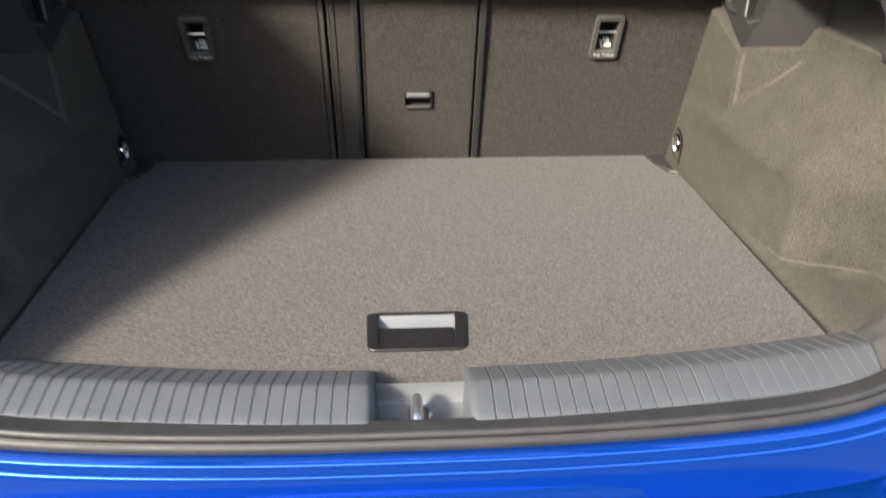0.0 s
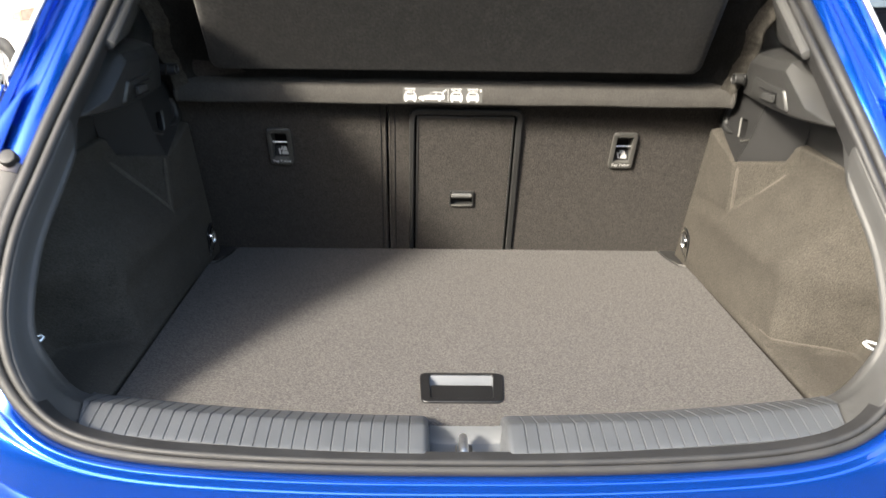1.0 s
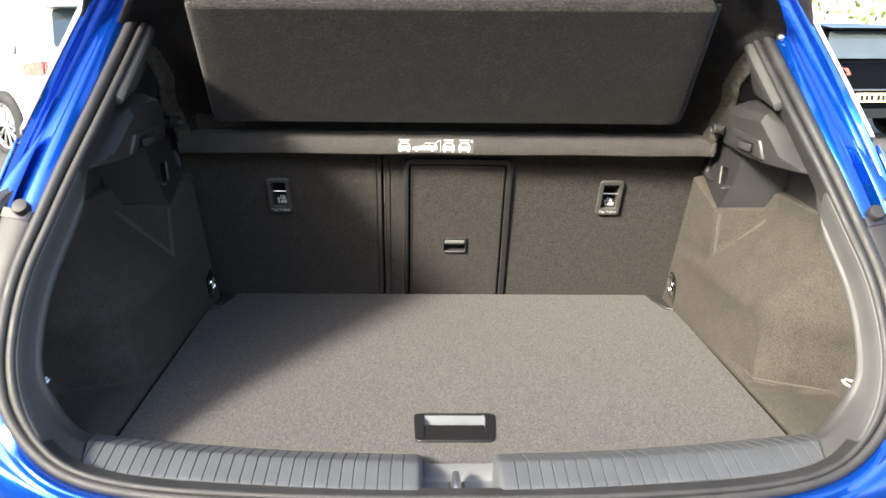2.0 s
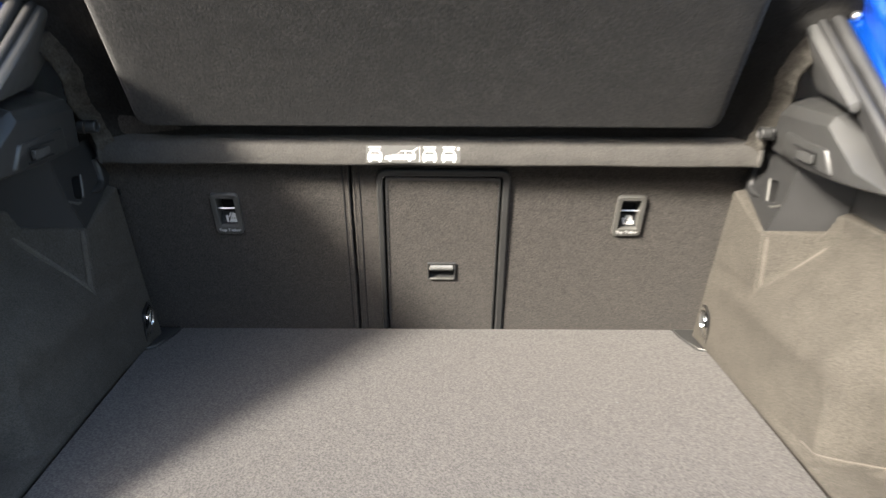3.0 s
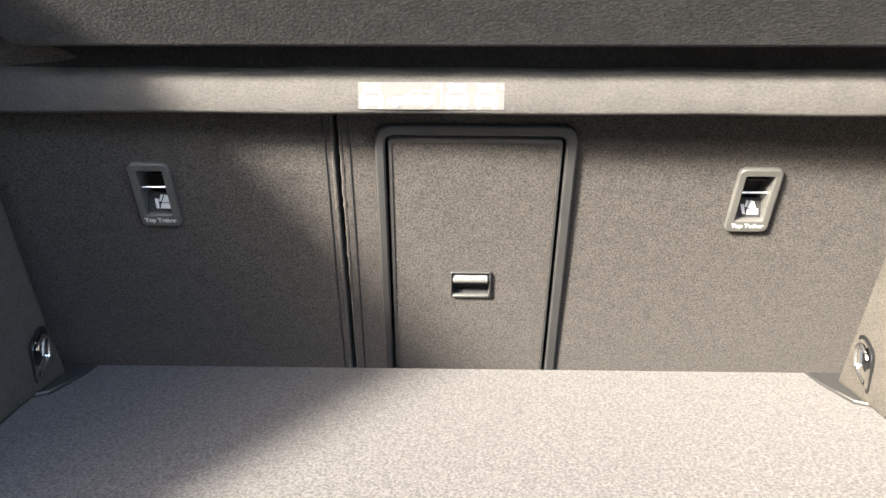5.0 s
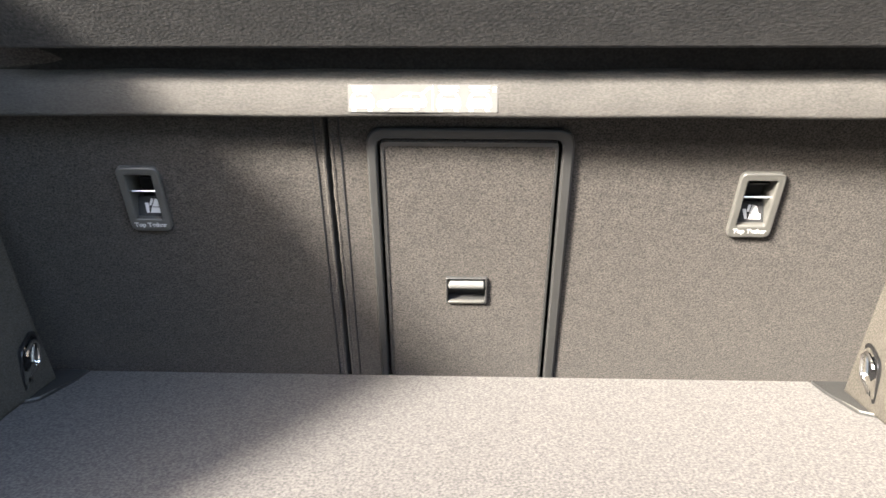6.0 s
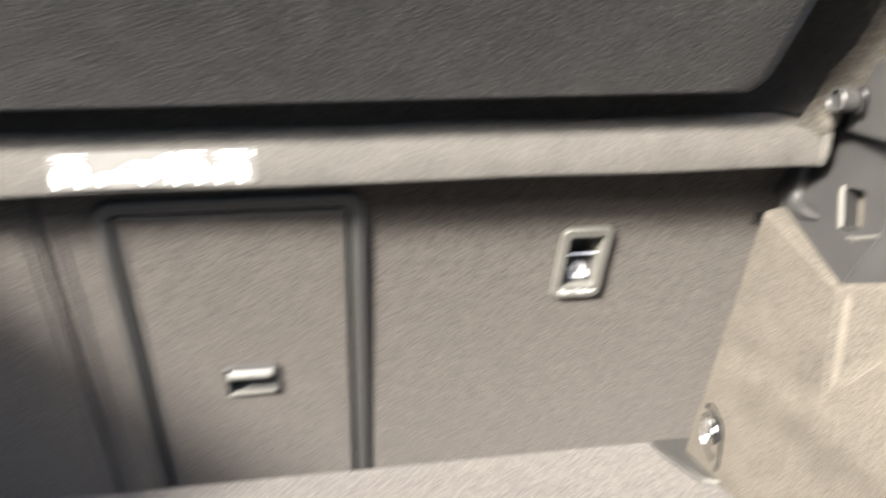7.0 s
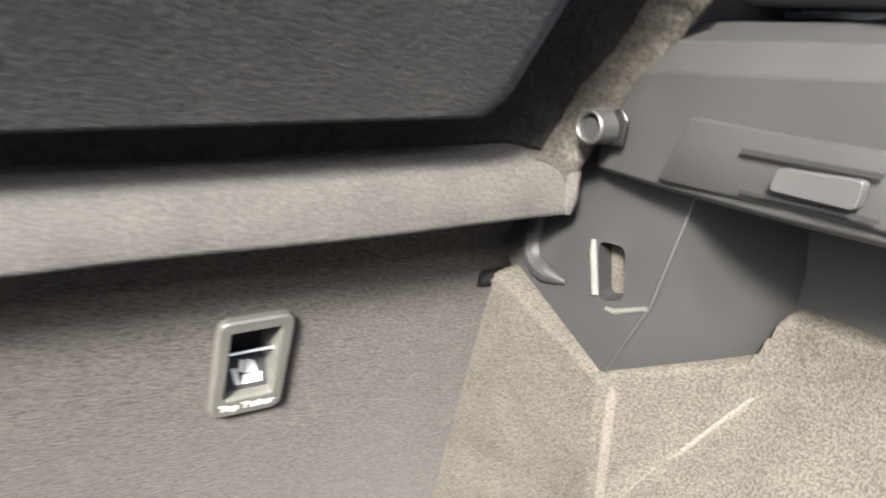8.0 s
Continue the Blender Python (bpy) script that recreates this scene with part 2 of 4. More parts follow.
HALF = [(0.0, 0.7375), (0.156, 0.739), (0.305, 0.744), (0.417, 0.752), (0.494, 0.767), (0.542, 0.793), (0.577, 0.836), (0.595, 0.886), (0.6, 0.94),
        (0.595, 0.993), (0.58, 1.05), (0.562, 1.116), (0.541, 1.19), (0.5305, 1.26), (0.5195, 1.33), (0.50, 1.41), (0.455, 1.475), (0.3, 1.505), (0.1, 1.512)]
right_half = [(x, lean(z), z) for x, z in HALF]
APERTURE = spline([(-x, y, z) for x, y, z in right_half[::-1]] + right_half[1:], 260)


def frames():
    """Point, outward and rearward directions along the opening's edge."""
    out = []
    for i, p in enumerate(APERTURE):
        t = (APERTURE[min(i + 1, len(APERTURE) - 1)] - APERTURE[max(i - 1, 0)]).normalized()
        o = Vector((p.x, 0, 1.1)) - Vector((0, 0, 1.1)) + Vector((0, 0, p.z - 1.1)) * 1.6
        o = (o - t * o.dot(t)).normalized()
        b = t.cross(o).normalized()
        if b.y > 0:
            b = -b
        o2 = b.cross(t).normalized()
        out.append((p, o2 if o2.dot(o) > 0 else -o2, b))
    return out


EDGE = frames()


def swept(section, closed=False, low=None):
    """A section (outward, rearward) carried round the opening; low replaces it along the bottom."""
    low = low or section
    secs = []
    for p, o, b in EDGE:
        k = smoothstep((p.z - 0.765) / 0.09)
        secs.append([p + o * (m + (n - m) * k) + b * (r + (q - r) * k) for (n, q), (m, r) in zip(section, low)])
    return loft(secs, closed)


car = thing("car", "blue hatchback with its tailgate raised and the luggage space open", "car", (0, 0.6, 0))


def carpart(name, mesh, mat, label="", parent=None, **more):
    ob = make(name, *mesh, mat, None, label, **more)
    ob.parent = parent or car
    if (parent or car) is car:
        ob.matrix_parent_inverse = Matrix.Translation((0, -0.6, 0))
    return ob


def lobe(n, q, r, a0, a1, k):
    return [(n + r * math.cos(radians(a)), q + r * math.sin(radians(a))) for a in np.linspace(a0, a1, k)]


seal_section = [(-0.016, -0.02), (-0.0165, 0.002)] + lobe(-0.0095, 0.0045, 0.0068, 170, -35, 9) + lobe(0.0075, 0.0055, 0.0092, 205, -20, 12) + [(0.017, -0.012)]
seal_low = [(-0.0125, -0.02), (-0.0155, -0.002)] + lobe(-0.0115, 0.0015, 0.005, 170, 20, 9) + lobe(-0.002, 0.0045, 0.0075, 165, -20, 12) + [(0.006, -0.012)]
carpart("weatherstrip", swept(seal_section, low=seal_low), RUBBER, "black rubber weatherstrip round the opening", smooth=50)

flange_section = [(0.0145, -0.004), (0.0175, 0.004), (0.0195, 0.006), (0.037, 0.0075), (0.040, 0.0065), (0.042, 0.002), (0.0435, -0.001), (0.046, -0.002), (0.064, -0.001),
                  (0.0665, 0.0005), (0.069, 0.007), (0.0705, 0.0095), (0.0725, 0.0105), (0.0775, 0.0125), (0.0815, 0.0)]
lip_section = [(0.004, -0.004), (0.0038, 0.004), (0.0035, 0.012), (0.004, 0.020), (0.0046, 0.0222), (0.006, 0.0238), (0.0085, 0.0246), (0.0135, 0.0254), (0.0165, 0.0262), (0.0175, 0.0274),
               (0.019, 0.0284), (0.0215, 0.029), (0.030, 0.030), (0.044, 0.031), (0.075, 0.031)]
carpart("body_flange", swept(flange_section, low=lip_section), BLUE, "blue painted flange round the opening", smooth=50)


def side_run(s, z0, z1):
    """The opening's edge on one side between two heights."""
    return [(p, o, b) for p, o, b in EDGE if p.x * s > 0.47 and z0 <= p.z <= z1]


def run_loft(run, section):
    return loft([[p + o * n + b * q for n, q in section] for p, o, b in run])


def quarter(s, z0, z1, mat, name, label):
    """Outer body side from the flange forward to the rear door."""
    secs = []
    for p, o, b in side_run(s, z0, z1):
        a = p + o * 0.080 + b * 0.016
        c = p + o * 0.085 + b * 0.014
        d = p + o * 0.091 - b * 0.004
        wide = 0.69 + 0.03 * smoothstep((1.2 - p.z) / 0.3)
        e = Vector((s * max(abs(d.x), wide - 0.02), d.y + 0.16, p.z))
        secs.append([a, c, d, e, Vector((s * wide, 0.98, p.z))])
    carpart(name, loft(secs), mat, label, smooth=50, solid=0.003)


def lamp(s):
    """Tail lamp housing beside the opening, smoked and glossy."""
    run = side_run(s, 0.935, 1.105)
    secs = []
    for p, o, b in run:
        k = 1 - smoothstep((p.z - 1.03) / 0.1)
        secs.append([p + o * (0.058 + (n - 0.058) * k) + b * (q if n < 0.06 else q * k) for n, q in ((0.058, 0.010), (0.062, 0.021), (0.075, 0.024), (0.10, 0.018), (0.13, 0.0), (0.15, -0.03), (0.15, -0.1))])
    return carpart("tail_lamp", loft(secs), LAMP_SMOKE, "smoked glossy tail lamp", smooth=50)


def housing(s):
    """Satin grey base of the tail lamp beside the weatherstrip, capped by a dark band."""
    section = ((0.0155, 0.0), (0.017, 0.0085), (0.022, 0.0112), (0.04, 0.0122), (0.06, 0.0125), (0.078, 0.0165), (0.083, 0.013), (0.086, -0.004))
    ob = carpart("lamp_housing", run_loft(side_run(s, 0.912, 1.052), section), HOUSING, "satin grey base of the tail lamp", smooth=50)
    carpart("lamp_band", run_loft(side_run(s, 1.044, 1.068), [(n, q + 0.002) for n, q in section]), LAMP_SMOKE, "smoked band over the lamp base", parent=ob, smooth=50)
    p, o, b = min(side_run(s, 0.9, 1.1), key=lambda q: abs(q[0].z - 0.983))
    c = p + o * 0.036 + b * 0.0115
    # Flat near-black disc paints the shade of a screw hole.
    carpart("screw_hole", pipe([c, c + b * 0.0012], 0.0028, 12), SHADE_BLACK, "dark screw hole", parent=ob)


def stop(s):
    c = Vector((s * 0.611, 0.222, 1.072))
    a = Vector((0, -0.74, 0.67))
    carpart("bump_stop", pipe([c - a * 0.004, c + a * 0.006, c + a * 0.009, c + a * 0.010], [0.0118, 0.0118, 0.0102, 0.005], 20), RUBBER, "black rubber bump stop", smooth=40)


for s in (-1, 1):
    quarter(s, 1.14, 1.48, WHITE_PAINT, "rear_pillar", "white painted rear roof pillar")
    quarter(s, 0.80, 1.14, BLUE, "quarter_panel", "blue painted rear quarter panel")
    lamp(s)
    housing(s)
    stop(s)
    run = side_run(s, 0.60, 1.16)
    secs = []
    for p, o, b in run:
        k = 1 - smoothstep((p.z - 1.03) / 0.13)
        secs.append([p + o * (0.055 + (n - 0.055) * k) + b * (0.008 + (q - 0.008) * k) for n, q in ((0.055, 0.008), (0.064, 0.014), (0.09, 0.014), (0.115, 0.006), (0.13, -0.02))])
    carpart("lamp_ledge", loft(secs), BLUE, smooth=50)

# bumper and rear lip under the opening
secs = []
for x in np.linspace(-0.86, 0.86, 61):
    bow = 0.26 * (abs(x) / 0.86) ** 3 + 0.05 * x * x
    up = 0.03 * x * x
    secs.append([(x, y + bow, z + up) for y, z in ((0.02, 0.70), (-0.034, 0.70), (-0.038, 0.692), (-0.039, 0.672), (-0.043, 0.664), (-0.06, 0.66), (-0.13, 0.652),
                                                   (-0.155, 0.645), (-0.168, 0.628), (-0.175, 0.59), (-0.18, 0.47), (-0.165, 0.36), (-0.12, 0.24), (-0.02, 0.2))])
carpart("rear_bumper", loft(secs), BLUE, "glossy blue painted rear bumper", smooth=50)

# roof, tailgate and cabin shell, beyond the view
rv = loft([[(x, y, 1.585 - 0.05 * (abs(x) / 0.62) ** 3 - 0.05 * max(0, 0.9 - y)) for x in np.linspace(-0.66, 0.66, 15)] for y in (0.74, 0.9, 1.2, 1.7, 2.2, 2.7)])
carpart("roof", rv, WHITE_PAINT, "white painted roof", solid=0.03)
tg = []
for k in np.linspace(0, 1, 13):
    y, z = 0.72 - 1.02 * k, 1.63 + 0.52 * math.sin(k * 1.5)
    w = 0.5 + 0.13 * smoothstep(k * 1.6)
    tg.append([(x, y, z - 0.05 * (abs(x) / w) ** 4) for x in np.linspace(-w, w, 15)])
gate_cols = len(tg[0])
gv, gf = loft(tg)
pane = [f for i, f in enumerate(gf) if 1 <= i // (gate_cols - 1) <= 6 and 2 <= i % (gate_cols - 1) <= gate_cols - 4]
gate = carpart("tailgate", (gv, [f for f in gf if f not in pane]), BLUE, "raised blue tailgate", solid=0.05)
carpart("tailgate_window", loft([row[2:-2] for row in tg[1:8]]), CLEAR, "clear rear window of the tailgate", gate, solid=0.004).visible_shadow = False
lining = [[(x, y - 0.01, z - 0.07) for x, y, z in row[2:-2]] for row in tg[7:]]
carpart("tailgate_lining", loft(lining), BLACK_PLASTIC, "black plastic lining of the tailgate", gate, solid=0.004)
for s in (-1, 1):
    hole = [(1.05, 1.14), (1.9, 1.14), (1.85, 1.46), (1.15, 1.46)]
    frame_outer = [(0.95, 0.3), (2.7, 0.3), (2.7, 1.54), (0.95, 1.54)]
    carpart("door_panel", ring(frame_outer, hole, 0.03, lambda u, v, w, s=s: (s * (0.675 + w), u, v), 0.0), BLACK_PLASTIC, "dark inner door panel", smooth=0)
    carpart("side_window", prism(hole, 0.004, lambda u, v, w, s=s: (s * (0.688 + w), u, v)), CLEAR, "clear side window", smooth=0).visible_shadow = False
for s in (-1, 1):
    carpart("inner_liner", loft([[(s * x, y, z) for x, z in ((0.645, 0.42), (0.645, 1.12), (0.63, 1.30), (0.57, 1.50))] for y in (0.60, 0.8, 1.06)]), BLACK_PLASTIC, "dark inner side liner", solid=0.003)
for s in (-1, 1):
    qt = [[(s * (x + 0.03 * smoothstep((1.235 - z) / 0.03)), y, z) for z, x in ((1.20, 0.62), (1.207, 0.618), (1.22, 0.616), (1.26, 0.606), (1.34, 0.59), (1.5, 0.55))] for y in (0.46, 0.5, 0.56, 0.62, 0.7, 0.85, 1.0)]
    carpart("quarter_trim", loft(qt), BRACKET_PLASTIC, "grey plastic trim behind the pillar", solid=0.003)
carpart("cabin_floor", box(-0.7, 0.7, 0.9, 2.7, 0.28, 0.32), BLACK_PLASTIC, "dark cabin floor")
carpart("bulkhead", box(-0.7, 0.7, 2.68, 2.72, 0.3, 1.56), BLACK_PLASTIC, "dark front bulkhead")
carpart("boot_pan", box(-0.68, 0.68, 0.02, 0.98, 0.40, 0.43), BLACK_PLASTIC, "dark boot pan under the floor board")


# ---- sill cover with its grooves ----
def sill_y(x):
    return 0.013 + 0.115 * x * x


def sill_z(x):
    return 0.7525 + 0.055 * x * x


SILL = [(0.0, -0.012, 0), (0.0002, -0.004, 0), (0.0008, -0.0012, 0), (0.0025, -0.0002, 1), (0.0096, 0.0010, 1), (0.03, 0.0042, 1), (0.048, 0.0066, 1), (0.0555, 0.0066, 1),
        (0.060, 0.0046, 1), (0.079, -0.0036, 1), (0.099, -0.0128, 1), (0.111, -0.0183, 1), (0.1155, -0.0213, 0), (0.118, -0.026, 0), (0.119, -0.05, 0)]


def joint(s, y):
    """Where the sill cover ends against the corner trim."""
    return 0.4913 + 0.0047 * s + 0.209 * y


def sill(x0, x1, notch_end, label):
    stations, x, step = [], 0.0, 0.0164
    span = x1 - x0
    n = int(span / step)
    edges = [(0.0, 0.0)]
    for k in range(1, n):
        c = k * span / n
        edges += [(c - 0.0013, 0.0), (c - 0.0005, 1.0), (c + 0.0005, 1.0), (c + 0.0013, 0.0)]
    edges.append((span, 0.0))
    secs = []
    for d, g in edges:
        x = x0 + d
        secs.append([(x, sill_y(x) + y, sill_z(x) + z - 0.0012 * g * m) for y, z, m in SILL])
    if notch_end > 0:
        tail = [[(x1 + dx, sill_y(x1) + y, sill_z(x1) + z - dz) for y, z, m in SILL] for dx, dz in ((0.004, 0.001), (0.007, 0.004), (0.009, 0.012), (0.0125, 0.046))]
        secs += tail
    else:
        tail = [[(x0 - dx, sill_y(x0) + y, sill_z(x0) + z - dz) for y, z, m in SILL] for dx, dz in ((0.0125, 0.046), (0.009, 0.012), (0.007, 0.004), (0.004, 0.001))]
        secs = tail + secs
    secs = [[(max(-joint(-1, y) + 0.0008, min(joint(1, y) - 0.0008, x)), y, z) for x, y, z in row] for row in secs]
    carpart("sill_cover", loft(secs), SILL_PLASTIC, label, smooth=32)


sill(-0.53, -0.052, 1, "ribbed grey plastic sill cover")
sill(0.067, 0.54, -1, "ribbed grey plastic sill cover")

# latch recess between the covers
xs = [(-0.0425, 0.708), (-0.038, 0.7085), (-0.03, 0.7075), (0.045, 0.7075), (0.053, 0.7085), (0.0575, 0.708)]
lv = loft([[(x, y, z + dz) for x, z in xs] for y, dz in ((0.0, -0.004), (0.012, 0.02), (0.016, 0.024), (0.03, 0.012), (0.075, 0.004), (0.088, 0.006), (0.093, 0.012), (0.095, 0.03))])
recess = carpart("latch_recess", lv, GREY_PLASTIC, "grey plastic latch recess", smooth=40)
# Solid near-black blocks on the recess floor paint the shade of two slots.
for x0, x1 in ((-0.007, -0.0045), (0.0105, 0.0155)):
    carpart("latch_slot", box(x0, x1, 0.02, 0.07, 0.7195, 0.7245), SHADE_BLACK, "dark slot", bevel=0.001)
loop = spline([(0.003, 0.068, 0.70), (0.003, 0.068, 0.733), (0.003, 0.062, 0.7405), (0.003, 0.03, 0.7405), (0.003, 0.024, 0.733), (0.003, 0.024, 0.70)], 26)
carpart("latch_striker", pipe(loop, 0.006, 12), STEEL, "chromed steel latch striker")

# corner trims and pillar trims inside the weatherstrip
corner_section = [(-0.012, 0.002), (-0.0150, 0.005), (-0.0175, 0.0035), (-0.0192, -0.008), (-0.0205, -0.034), (-0.0222, -0.052), (-0.0236, -0.0532), (-0.0248, -0.0545),
                  (-0.0262, -0.060), (-0.0262, -0.068), (-0.022, -0.076), (-0.005, -0.084)]


def evened(points, count):
    """Points at even steps along a broken line."""
    pts = [Vector(p) for p in points]
    run = np.concatenate([[0], np.cumsum([(pts[i + 1] - pts[i]).length for i in range(len(pts) - 1)])])
    return [Vector([float(np.interp(d, run, [q[n] for q in pts])) for n in range(3)]) for d in np.linspace(0, run[-1], count)]


for s in (-1, 1):
    run = [(p, o, b) for p, o, b in EDGE if p.x * s > 0.44 and p.z <= 1.14]
    secs = []
    for p, o, b in run:
        k = 1.0 - 0.52 * smoothstep((p.z - 0.785) / 0.10)
        row = evened([p + o * n + b * (q if q > 0 else q * k) for n, q in corner_section], 40)
        cover = evened([(p.x, sill_y(p.x) + y, sill_z(p.x) + z) for y, z, m in SILL], 40)
        level = evened([p - b * (0.023 + y) - o * z for y, z, m in SILL], 40)
        # the rear edge lifts on to the weatherstrip at once, the front edge slowly
        near = smoothstep((p.z - 0.762) / 0.012)
        row = [a.lerp(e, near * (1 - i / 39)).lerp(c, smoothstep((p.z - 0.763) / (0.026 + 0.085 * (i / 39) ** 0.7))) for i, (a, e, c) in enumerate(zip(cover, level, row))]
        secs.append([Vector((s * max(abs(q.x), joint(s, q.y) + 0.001), q.y, q.z)) for q in row])
    carpart("corner_trim", loft(secs), TRIM_PLASTIC, "smooth dark grey plastic trim of the opening's corner", smooth=45)
    secs = []
    for p, o, b in side_run(s, 1.204, 1.47):
        row = [p + o * n + b * q for n, q in ((-0.012, 0.0), (-0.0155, 0.003), (-0.021, 0.003), (-0.0255, 0.0))]
        last = row[-1]
        row += [last + Vector((s * dx, dy, 0)) for dx, dy in ((0.001, 0.012), (0.010, 0.05), (0.021, 0.10), (0.032, 0.15), (0.040, 0.178), (0.048, 0.193), (0.059, 0.201), (0.085, 0.203))]
        secs.append(row)
    # the lower end turns under
    under = [[q + Vector((s * out * (0.3 if i < 4 else 1.0), 0, -drop)) for i, q in enumerate(secs[0])] for out, drop in ((0.035, 0.0065), (0.015, 0.006), (0.006, 0.0045), (0.0015, 0.002))]
    secs = under + secs if secs[0][0].z < secs[-1][0].z else secs
    if secs[0] is not under[0]:
        under = [[q + Vector((s * out * (0.3 if i < 4 else 1.0), 0, -drop)) for i, q in enumerate(secs[-1])] for out, drop in ((0.0015, 0.002), (0.006, 0.0045), (0.015, 0.006), (0.035, 0.0065))]
        secs = secs + under
    carpart("pillar_trim", loft(secs), TRIM_PLASTIC, "dark grey plastic pillar trim", smooth=45, solid=0.003)


# ---- carpeted side trims ----
def soft_min(a, b, k):
    h = max(0.0, min(1.0, 0.5 + 0.5 * (b - a) / k))
    return b * (1 - h) + a * h - k * h * (1 - h)


def seat_y(z):
    return 0.8485 - 0.415 * (z - 0.72)


def trim_edge(z):
    """Where the side trim ends beside the backrest."""
    return 0.768 - 0.23 * (z - 0.72)


POCKET = 0.731


def trim_x(y, z):
    """How far out the right side trim lies."""
    ridge = 0.505 + 0.022 * smoothstep((z - 0.72) / 0.12)
    foot = 0.494 + 0.06 * (z - 0.72)
    span, d = trim_edge(z) - 0.607, y - 0.607
    if d >= 0:
        front = ridge + d / span * (foot - ridge)
        root = 0.506 + 0.012 * smoothstep((z - 0.72) / 0.1) + 0.095 * smoothstep((z - 0.84) / 0.16)
        bowed = root - 0.058 * d - (root - 0.058 * span - foot) * (d / span) ** 2
        k = smoothstep((z - 0.845) / 0.045)
        if k < 1:
            front = bowed + (front - bowed) * k
    else:
        front = ridge - d * 1.4
    base = 0.506 + (0.607 - y) * 0.058 + 0.012 * smoothstep((z - 0.72) / 0.1) + 0.095 * smoothstep((z - 0.84) / 0.16)
    x = front
    if y < (0.66 if z > 0.845 else 0.607):
        x = soft_min(base + max(0.0, y - 0.607) * 0.5, front, 0.0015 + 0.0085 * smoothstep((z - 0.86) / 0.04))
    x += 0.05 * smoothstep((z - 0.001 - float(np.interp(y, [0.546, 0.556, 0.611, 0.704], [1.018, 0.986, 0.972, 1.016]))) / 0.012)
    # the arch ends to the rear in an overhanging face, over the floor of a side pocket
    h = min(0.13, max(0.0, z - 0.735))
    turn = (0.115 - 0.02 * smoothstep((z - 0.82) / 0.1)) * smoothstep((0.356 + 0.25 * h - y) / (0.058 + 0.7 * h))
    x += (0.012 * smoothstep((0.52 - y) / 0.2) + turn) * smoothstep((z - POCKET) / 0.007)
    return x + 0.010 * smoothstep((0.7195 - z) / 0.004)


def side_trim(s):
    zs = list(np.linspace(0.68, 0.722, 6)) + list(np.linspace(0.726, 0.79, 24)) + list(np.linspace(0.795, 1.05, 96))
    rows = []
    for k in list(np.linspace(0, 0.64, 120)) + list(np.linspace(0.643, 0.90, 110)) + list(np.linspace(0.905, 1, 14)):
        row = []
        for z in zs:
            y = 0.085 + (trim_edge(z) - 0.085) * k
            low = trim_x(y, 0.722) - (0.5075 - (y - 0.21) * 0.0113)
            close = max(0.003, low) * (1 - smoothstep((z - 0.73) / 0.08)) if s < 0 else 0.003
            row.append((s * (trim_x(y, z) - close), y, z))
        rows.append(row)
    for dx, dy in ((0.0015, 0.002), (0.005, 0.003), (0.06, 0.003)):
        rows.append([(s * (trim_x(trim_edge(z), z) + dx), trim_edge(z) + dy, z) for z in zs])
    ob = carpart("side_trim", loft(rows), TRIM_CARPET, "carpeted side trim over the wheel arch", smooth=60)
    # tie-down ring in its oval dish
    c = Vector((s * (trim_x(0.729, 0.764) - 0.001), 0.729, 0.764))
    place = lambda u, v, w, s=s, c=c: (c.x - s * w, c.y + u, c.z + v)
    quad = [(-0.022, -0.035), (0.019, -0.013), (0.0225, 0.022), (0.010, 0.035), (-0.019, 0.020)]
    shape = lambda k: rounded([(u * k, v * k) for u, v in quad], 0.010 * k, 4)
    eye = carpart("tie_down_ring", ring(shape(1.0), shape(0.86), 0.003, place, 0.004), BLACK_PLASTIC, "black tie-down bezel with a chromed ring", smooth=40)
    carpart("dish", loft([[place(u, v, d) for u, v in shape(k)] for k, d in ((0.86, 0.0014), (0.7, 0.0004), (0.4, 0.0016), (0.03, 0.0034))], True), GLOSS_BLACK, "glossy black dish", parent=eye)
    pts = [place(u, v, 0.005) for u, v in shape(0.66)]
    carpart("ring_bar", pipe(pts[2:-1], 0.0026, 8), CHROME, "chromed ring", parent=eye)
    pts = [place(u, v, 0.0042) for u, v in ((0.006, 0.018), (0.001, -0.002), (0.009, -0.010))]
    carpart("ring_pin", pipe(pts, 0.0024, 8), CHROME, "chromed pin", parent=eye)
    # double bag hook on the pocket wall
    for dz, tip in ((0.006, 0.0), (-0.005, 0.006)):
        pts = spline([(s * 0.664, 0.160, 0.803 + dz), (s * 0.634, 0.190, 0.803 + dz), (s * 0.617, 0.211 + tip, 0.802 + dz), (s * 0.612, 0.219 + tip, 0.804 + dz * 0.4)], 14)
        carpart("bag_hook", pipe(pts, 0.0028, 8), STEEL, "chromed bag hook prong", parent=ob)
    # pressed welts down and across from the bracket, sunlit edges painted in paler felt
    down = [(0.604, z) for z in np.linspace(0.858, 0.972, 24)]
    over = [(0.604 - (z - 0.856) * 0.34 - 1.1 * (z - 0.856) ** 2, z) for z in np.linspace(0.858, 0.978, 30)]
    for course in (down, over):
        n = len(course)
        carpart("welt", pipe([(s * (trim_x(y, z) + 0.0027), y, z) for y, z in course], [0.0024 + 0.0024 * smoothstep(i / 7) * smoothstep((n - i) / 4) for i in range(n)], 8), LIT_WELT_FELT, "paler pressed welt", parent=ob)
    crease = [(s * (trim_x(y, POCKET + 0.008) - 0.0015), y, POCKET + 0.0085) for y in np.linspace(0.40, 0.304, 40)]
    n = len(crease)
    carpart("welt", pipe(crease, [0.0005 + 0.0016 * smoothstep(i / 8) * smoothstep((n - i) / 5) for i in range(n)], 8), LIT_WELT_FELT, "paler pressed crease", parent=ob)
